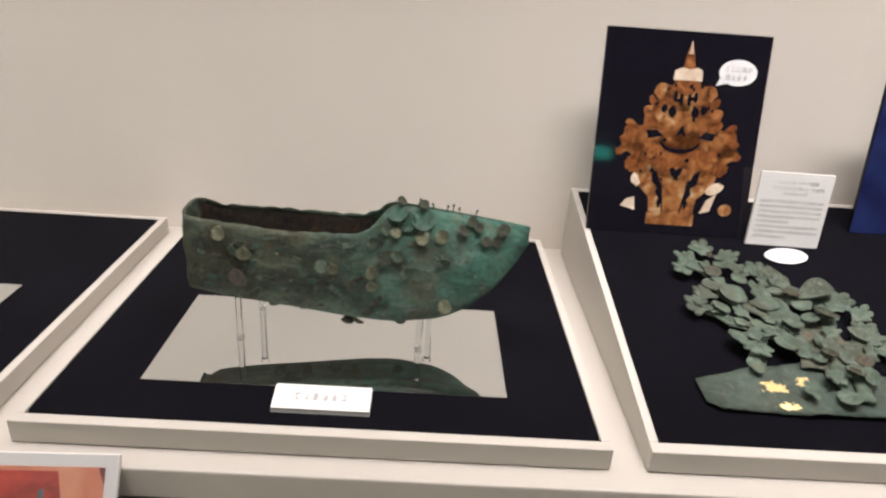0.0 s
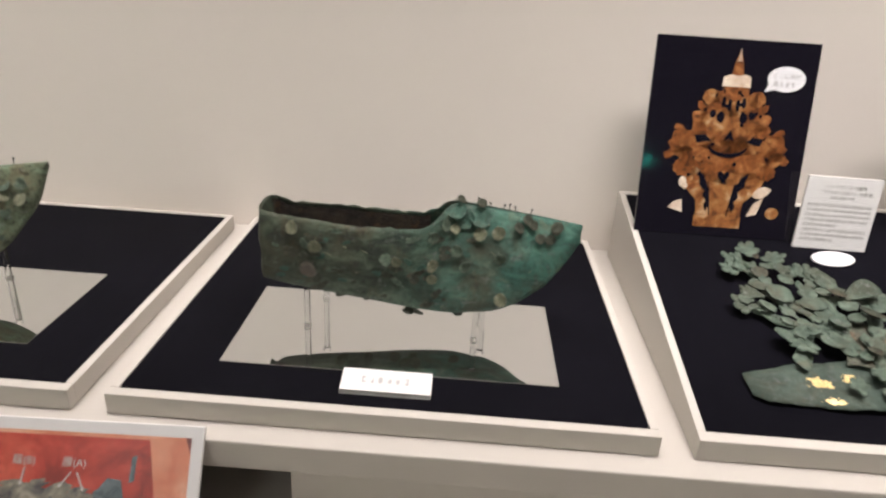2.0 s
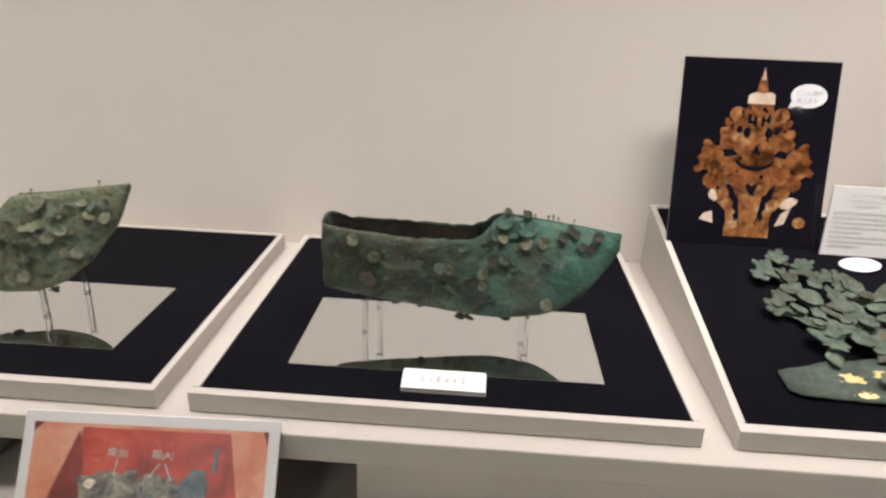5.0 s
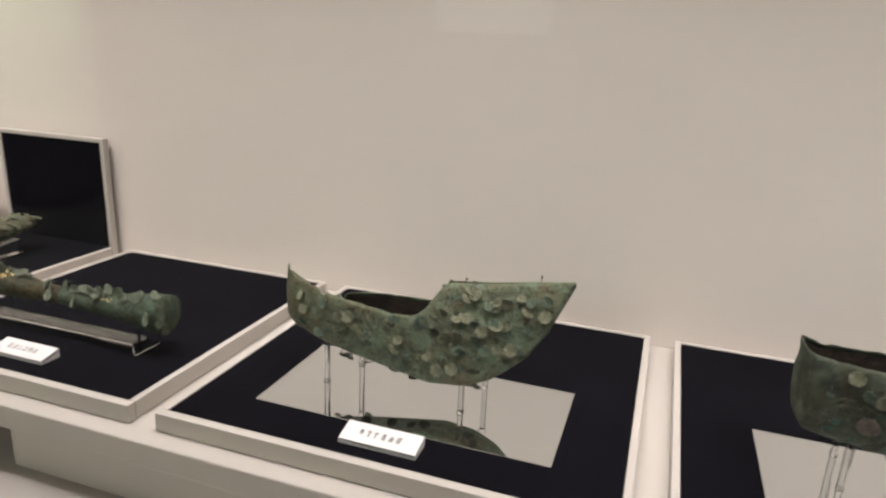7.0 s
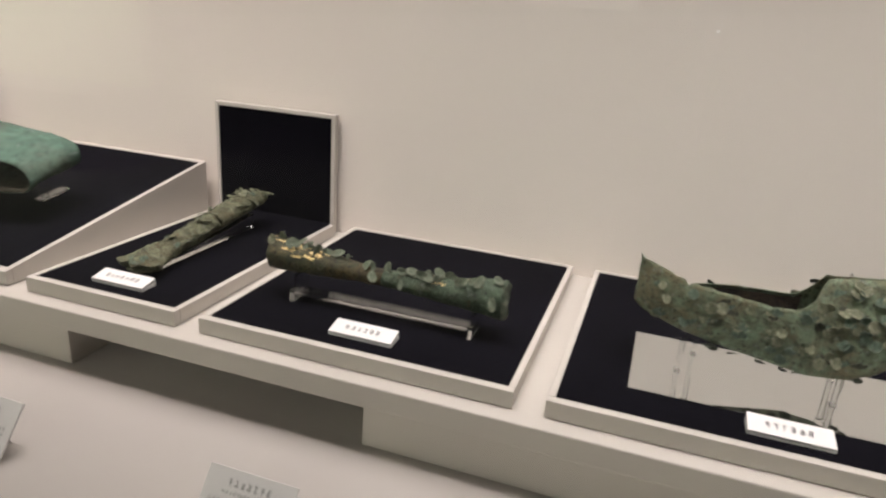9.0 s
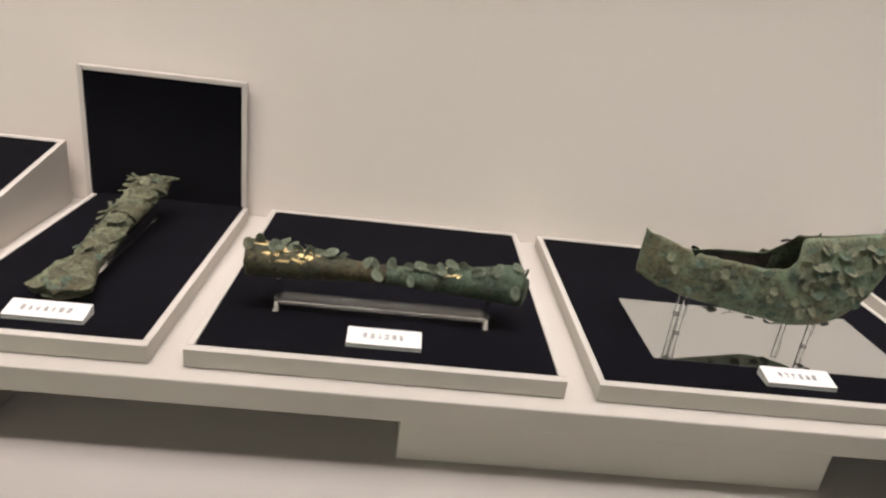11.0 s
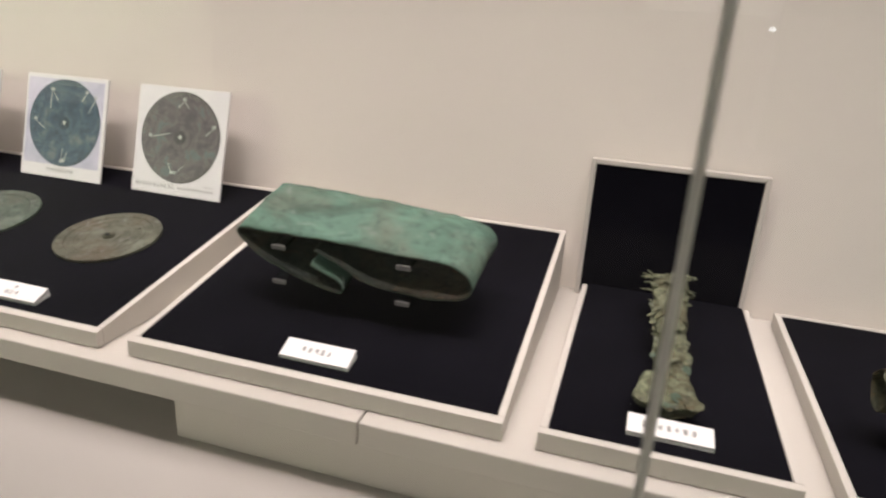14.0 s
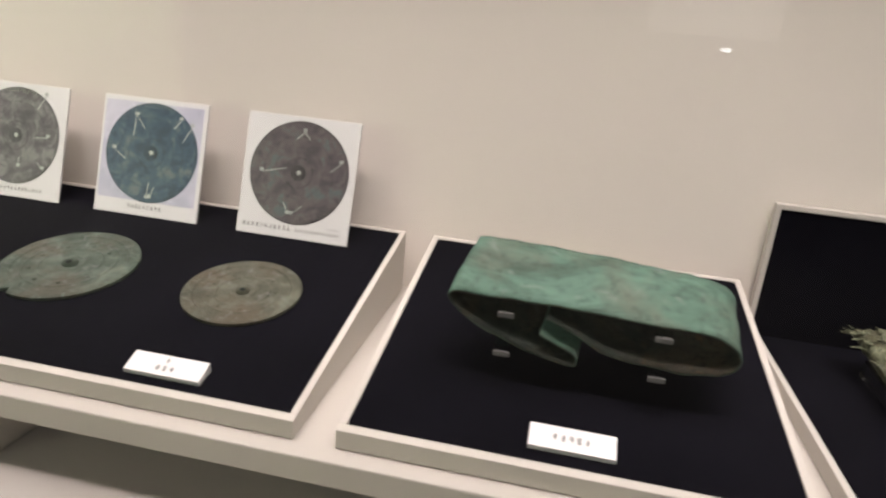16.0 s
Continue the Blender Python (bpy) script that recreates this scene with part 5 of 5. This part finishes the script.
for mat, n, layer in ((SLATE, 16, 0.0015), (RUBBLE, 22, 0.00155), (PRINT_PALE, 7, 0.0016), (RED_DARK, 8, 0.0015)):
    art("printed_stones", [ellipse(random.uniform(-0.064, 0.056), random.uniform(0.010, 0.076), random.uniform(0.002, 0.009), random.uniform(0.0015, 0.005), 12, random.uniform(-0.5, 0.5), 0.5, k * 1.7) for k in range(n)], mat, tomb, layer)
arrows = []
for u0, v0, u1, v1 in ((-0.034, 0.100, -0.036, 0.086), (0.014, 0.098, 0.005, 0.085), (0.020, 0.098, 0.027, 0.083)):
    d = Vector((u1 - u0, v1 - v0)).normalized()
    n = Vector((-d.y, d.x))
    arrows += [[(u0 + n.x * 0.0006, v0 + n.y * 0.0006), (u1 + n.x * 0.0006, v1 + n.y * 0.0006), (u1 - n.x * 0.0006, v1 - n.y * 0.0006), (u0 - n.x * 0.0006, v0 - n.y * 0.0006)],
               [(u1 + n.x * 0.0022, v1 + n.y * 0.0022), (u1 - n.x * 0.0022, v1 - n.y * 0.0022), (u1 + d.x * 0.004, v1 + d.y * 0.004)]]
art("printed_arrows", arrows, MARK, tomb, 0.0019, "white printed arrows")
words(tomb, "履(B)", 0.0108, -0.047, 0.104, 0.0016, MARK)
words(tomb, "履(A)", 0.0108, 0.004, 0.104, 0.0016, MARK)

# ---- caption boards on the case floor ----


def caption(x0):
    """A small text board held up at a steep angle by a folded foot."""
    w, h = 0.121, 0.086
    ob = thing("caption_board", (x0 + w / 2, 0.250, 0.7355), "grey-white caption board propped up on the case floor", "label board", "caption boards")
    ob.rotation_euler = (radians(-37), 0, 0)
    part("board", boxed(-w / 2, w / 2, 0.0, 0.003, 0.0005, h, 0.0005), CAPTION, ob)
    bm = bmesh.new()
    prism(bm, [(0.0031, h * 0.62), (0.0046, h * 0.62), (0.0515, h * 0.0), (0.0500, -0.0)], -0.03, 0.03, lambda u, v, d: (d, u * 0.8, v + u * 0.55 if v < 0.01 else v))
    part("prop", bm, CAPTION, ob)
    lettering(ob, [(-0.030, h - 0.020, 0.0085, 7, 0.0088), (-0.034, h - 0.029, 0.0040, 14, 0.0049)] + [(-0.050, h - 0.040 - 0.0080 * k, 0.0048, 16, 0.0063) for k in range(5)], 0.0004, SOFT_INK)


caption(-1.375)
caption(-1.795)
caption(-2.305)

# ---- fragment of the crown ----
random.seed(14)
crown = thing("crown_fragment", (0.503, 0.70, ramp_z(0.70)), "flattened green bronze crown fragment with leaves and gilt spots", "crown")


def on_ramp(x, y, up):
    return Vector((x, y, ramp_z(y) + up))


plate = [(0.333, 0.600), (0.334, 0.567), (0.349, 0.558), (0.403, 0.557), (0.442, 0.554), (0.483, 0.556), (0.533, 0.556), (0.60, 0.560), (0.63, 0.60), (0.565, 0.613), (0.535, 0.625), (0.512, 0.639), (0.469, 0.636), (0.432, 0.626), (0.388, 0.617), (0.362, 0.610)]


def ragged_plate(outline, up, seed, step=0.006):
    """A thin sheet with a broken edge, gently buckled on the ramp."""
    rim = []
    for k, a in enumerate(outline):
        a, c = Vector(a), Vector(outline[(k + 1) % len(outline)])
        n = max(1, int((c - a).length / step))
        rim += [a.lerp(c, i / n) for i in range(n)]
    mid = sum(rim, Vector((0, 0))) / len(rim)
    rows = []
    for f in (0.0, 0.35, 0.7, 1.0):
        row = []
        for p in rim:
            q = mid.lerp(p, f)
            if f == 1.0:
                q += Vector((noise.noise(Vector((p.x * 160, p.y * 160, seed))), noise.noise(Vector((p.x * 160, p.y * 160, seed + 9))))) * 0.0022
            row.append(on_ramp(q.x, q.y, up + 0.0035 * noise.noise(Vector((q.x * 26, q.y * 26, seed))) + 0.0012 * noise.noise(Vector((q.x * 90, q.y * 90, seed)))))
        rows.append(row)
    return sheet(bmesh.new(), rows, True)


part("band_plate", ragged_plate(plate, 0.0065, 1.0), CROWN, crown, "green band plate with gilt spots", smooth=True, world=True, thick=0.0014)
TRUNK = patina("crown_trunk_brown", (0.055, 0.064, 0.047), (0.085, 0.094, 0.070), (0.130, 0.135, 0.102), 34.0, brown=(0.120, 0.082, 0.050), brown_amount=1.0, rust=(0.20, 0.11, 0.06), rust_amount=0.8)
part("trunk_plate", ragged_plate([(0.462, 0.622), (0.520, 0.612), (0.540, 0.640), (0.535, 0.700), (0.512, 0.712), (0.488, 0.690), (0.478, 0.655)], 0.0105, 2.0), TRUNK, crown, "brown and green trunk plate", smooth=True, world=True, thick=0.0014)
def disc_leaf(r, seed, dish):
    """A thin round plate, slightly dished, with a worn rim."""
    n, rows = 26, []
    for f in (0.0, 0.45, 0.8, 0.93, 1.0):
        row = []
        for i in range(n):
            a = 2 * math.pi * i / n
            k = r * f * (1 + 0.16 * noise.noise(Vector((math.cos(a) * 1.3, math.sin(a) * 1.3, seed))) + 0.07 * f * noise.noise(Vector((math.cos(a) * 5, math.sin(a) * 5, seed))))
            x, y = k * math.cos(a), k * math.sin(a)
            row.append((x, y, dish * r * f * f + 0.0016 * noise.noise(Vector((x * 70, y * 70, seed)))))
        rows.append(row)
    return sheet(bmesh.new(), rows, True)


def palmette(length, seed):
    """A flat leaf with rounded fingers spreading from a short stalk."""
    outline = []
    fingers = 4 + int(seed * 10) % 2
    for k in range(fingers):
        mid_a = radians(-66 + 132 * k / (fingers - 1))
        reach = length * (1.0 - 0.14 * abs(k - (fingers - 1) / 2)) * (1 + 0.40 * noise.noise(Vector((k * 2.0, seed, 0))))
        for da, f in ((-24, 0.62), (-17, 0.88), (-7, 0.99), (7, 0.97), (17, 0.86), (24, 0.62)):
            a = mid_a * 0.8 + radians(da * 0.85 * 4 / fingers)
            outline.append((reach * f * math.cos(a) - length * 0.12, reach * f * math.sin(a) * 0.92))
    outline += [(-length * 0.10, length * 0.20), (-length * 0.42, length * 0.12), (-length * 0.42, -length * 0.12), (-length * 0.10, -length * 0.20)]
    rows = []
    for f in (0.0, 0.4, 0.75, 1.0):
        rows.append([(x * f, y * f, 0.0022 * noise.noise(Vector((x * f * 55, y * f * 55, seed))) + 9.0 * (x * f) ** 2 + 5.0 * (y * f) ** 2 * math.sin(seed)) for x, y in outline])
    return sheet(bmesh.new(), rows, True)


def lay(bm, x, y, up, heading, tilt, mat=None, name="leaf"):
    m = Matrix.Translation(on_ramp(x, y, up)) @ pose(0, 0, 0, tilt[0] + 11, tilt[1], 0) @ pose(0, 0, 0, 0, 0, heading)
    bmesh.ops.transform(bm, matrix=m, verts=bm.verts)
    part(name, bm, mat or CROWN_LEAF, crown, smooth=True, world=True, thick=0.0008)


STEMS = (((0.409, 0.818), (0.412, 0.770), (0.423, 0.740), (0.447, 0.723), (0.468, 0.702), (0.481, 0.673), (0.483, 0.632)),
         ((0.387, 0.721), (0.408, 0.697), (0.433, 0.686), (0.455, 0.671), (0.483, 0.664), (0.502, 0.649)),
         ((0.411, 0.616), (0.419, 0.644), (0.432, 0.669), (0.454, 0.688)),
         ((0.494, 0.803), (0.489, 0.766), (0.486, 0.731), (0.486, 0.690), (0.484, 0.648)),
         ((0.550, 0.750), (0.533, 0.702), (0.517, 0.659), (0.503, 0.619), (0.500, 0.583)),
         ((0.576, 0.705), (0.554, 0.669), (0.531, 0.636), (0.521, 0.601), (0.514, 0.570)))
for k, pts in enumerate(STEMS):
    fine = spline(pts, 5)
    rows = []
    for i, p in enumerate(fine):
        a, c = fine[max(i - 1, 0)], fine[min(i + 1, len(fine) - 1)]
        n = Vector((-(c - a).y, (c - a).x)).normalized() * (0.0085 + 0.005 * noise.noise(Vector((i * 0.5, k, 0))))
        up = 0.008 + 0.003 * math.sin(math.pi * i / (len(fine) - 1)) + 0.0008 * k
        rows.append([on_ramp(p.x - n.x, p.y - n.y, up), on_ramp(p.x, p.y, up + 0.0015), on_ramp(p.x + n.x, p.y + n.y, up)])
    part("stem", sheet(bmesh.new(), rows), CROWN_LEAF, crown, smooth=True, world=True, thick=0.0013)

# round leaves: place and radius
ROUND_WEST = ((0.423, 0.844, 0.0122), (0.395, 0.799, 0.0161), (0.413, 0.790, 0.0140), (0.398, 0.714, 0.0150), (0.427, 0.705, 0.0141), (0.423, 0.742, 0.0215), (0.463, 0.728, 0.0205), (0.477, 0.769, 0.0125), (0.447, 0.782, 0.0140), (0.478, 0.686, 0.0160), (0.443, 0.677, 0.0181), (0.458, 0.653, 0.0185), (0.427, 0.670, 0.0130), (0.436, 0.814, 0.0131), (0.403, 0.760, 0.0161), (0.471, 0.710, 0.0151))
ROUND_EAST = ((0.508, 0.769, 0.0200), (0.508, 0.727, 0.0160), (0.507, 0.699, 0.0141), (0.527, 0.677, 0.0131), (0.525, 0.648, 0.0130), (0.519, 0.613, 0.0110), (0.455, 0.574, 0.0145), (0.493, 0.571, 0.0160), (0.555, 0.675, 0.0170), (0.555, 0.726, 0.0131), (0.491, 0.703, 0.0120), (0.503, 0.661, 0.0121), (0.557, 0.640, 0.0110), (0.531, 0.601, 0.0150), (0.541, 0.631, 0.0130), (0.494, 0.602, 0.0150), (0.580, 0.655, 0.0150), (0.575, 0.615, 0.0150))
OLD_LEAF = patina("crown_leaf_brown", (0.035, 0.038, 0.028), (0.058, 0.062, 0.044), (0.090, 0.098, 0.072), 40.0, brown=(0.080, 0.062, 0.038), brown_amount=0.9)
for k, (x, y, r) in enumerate(ROUND_WEST + ROUND_EAST):
    if k % 3 == 1:
        lay(palmette(r * 1.6, k * 0.9 + 0.4), x, y, 0.0150 + 0.0010 * (k % 4), random.uniform(60, 240), (random.uniform(-10, 16), random.uniform(-14, 14)), name="fingered_leaf")
        continue
    lay(disc_leaf(r * 0.80, k * 1.7, random.uniform(-0.14, 0.24)), x, y, 0.0145 + 0.0040 * ((k * 7) % 4) / 3 + 0.0005 * (k % 5), random.uniform(0, 360), (random.uniform(-14, 20), random.uniform(-20, 20)), OLD_LEAF if k in (0, 2, 19, 22, 30) else None)
# cupped leaves tipped away; their shade is put in with the dark spangle colour
for k, (x, y, r, tip) in enumerate(((0.526, 0.703, 0.0155, 38), (0.497, 0.633, 0.0090, 30), (0.514, 0.601, 0.0100, 34), (0.498, 0.742, 0.0120, 30))):
    lay(disc_leaf(r, k * 2.9 + 50, 0.35), x, y, 0.022, 0, (-tip * 0.4, tip * 0.3), SPANGLE_DARK)
# fingered leaves: place, heading, length
FINGERED = ((0.385, 0.802, 180, 0.024), (0.392, 0.814, 140, 0.024), (0.413, 0.840, 86, 0.024), (0.442, 0.833, 12, 0.024), (0.377, 0.717, 165, 0.024), (0.392, 0.741, 150, 0.022), (0.487, 0.797, 105, 0.026), (0.411, 0.664, -150, 0.025), (0.419, 0.648, -99, 0.022),
            (0.458, 0.797, 74, 0.022), (0.562, 0.742, 15, 0.024), (0.575, 0.712, 46, 0.024), (0.576, 0.694, -40, 0.018), (0.560, 0.672, -8, 0.024), (0.445, 0.806, -3, 0.018), (0.470, 0.745, 120, 0.022), (0.535, 0.735, 60, 0.022))
for k, (x, y, to, size) in enumerate(FINGERED):
    lay(palmette(size * 1.25, k * 1.3), x, y, 0.0135 + 0.0015 * (k % 3), to, (random.uniform(-4, 10), random.uniform(-8, 8)), name="fingered_leaf")
# smaller leaves filling in along the stems
for k, pts in enumerate(STEMS):
    for i, p in enumerate(spline(pts, 4)):
        if i % 2 == 0:
            x, y, up = p.x + random.uniform(-0.014, 0.014), p.y + random.uniform(-0.012, 0.012), random.uniform(0.012, 0.019)
            if y > 0.63 and random.random() < 0.5:
                lay(palmette(random.uniform(0.014, 0.019), i + k * 3.3), x, y, up, random.uniform(90, 270), (random.uniform(-6, 12), random.uniform(-10, 10)), name="fingered_leaf")
            elif y > 0.60:
                lay(disc_leaf(random.uniform(0.007, 0.012), i + k * 7.7, random.uniform(-0.1, 0.25)), x, y, up, random.uniform(0, 360), (random.uniform(-8, 16), random.uniform(-14, 14)))
# one leaf bent up like a boat
rows = []
for i in range(9):
    f = i / 8
    w = 0.017 * math.sin(math.pi * min(max(f, 0.04), 0.97)) ** 0.7
    rows.append([Vector((0.505 + 0.054 * f, 0.738 + 0.010 * f + w * (k / 4 - 0.5) * 1.6, ramp_z(0.745) + 0.017 + 0.010 * f + 0.030 * (k / 4 - 0.5) ** 2 * w / 0.017 + 0.012 * (k == 4) * w / 0.017)) for k in range(5)])
part("bent_leaf", sheet(bmesh.new(), rows), CROWN_LEAF, crown, smooth=True, world=True, thick=0.0012)
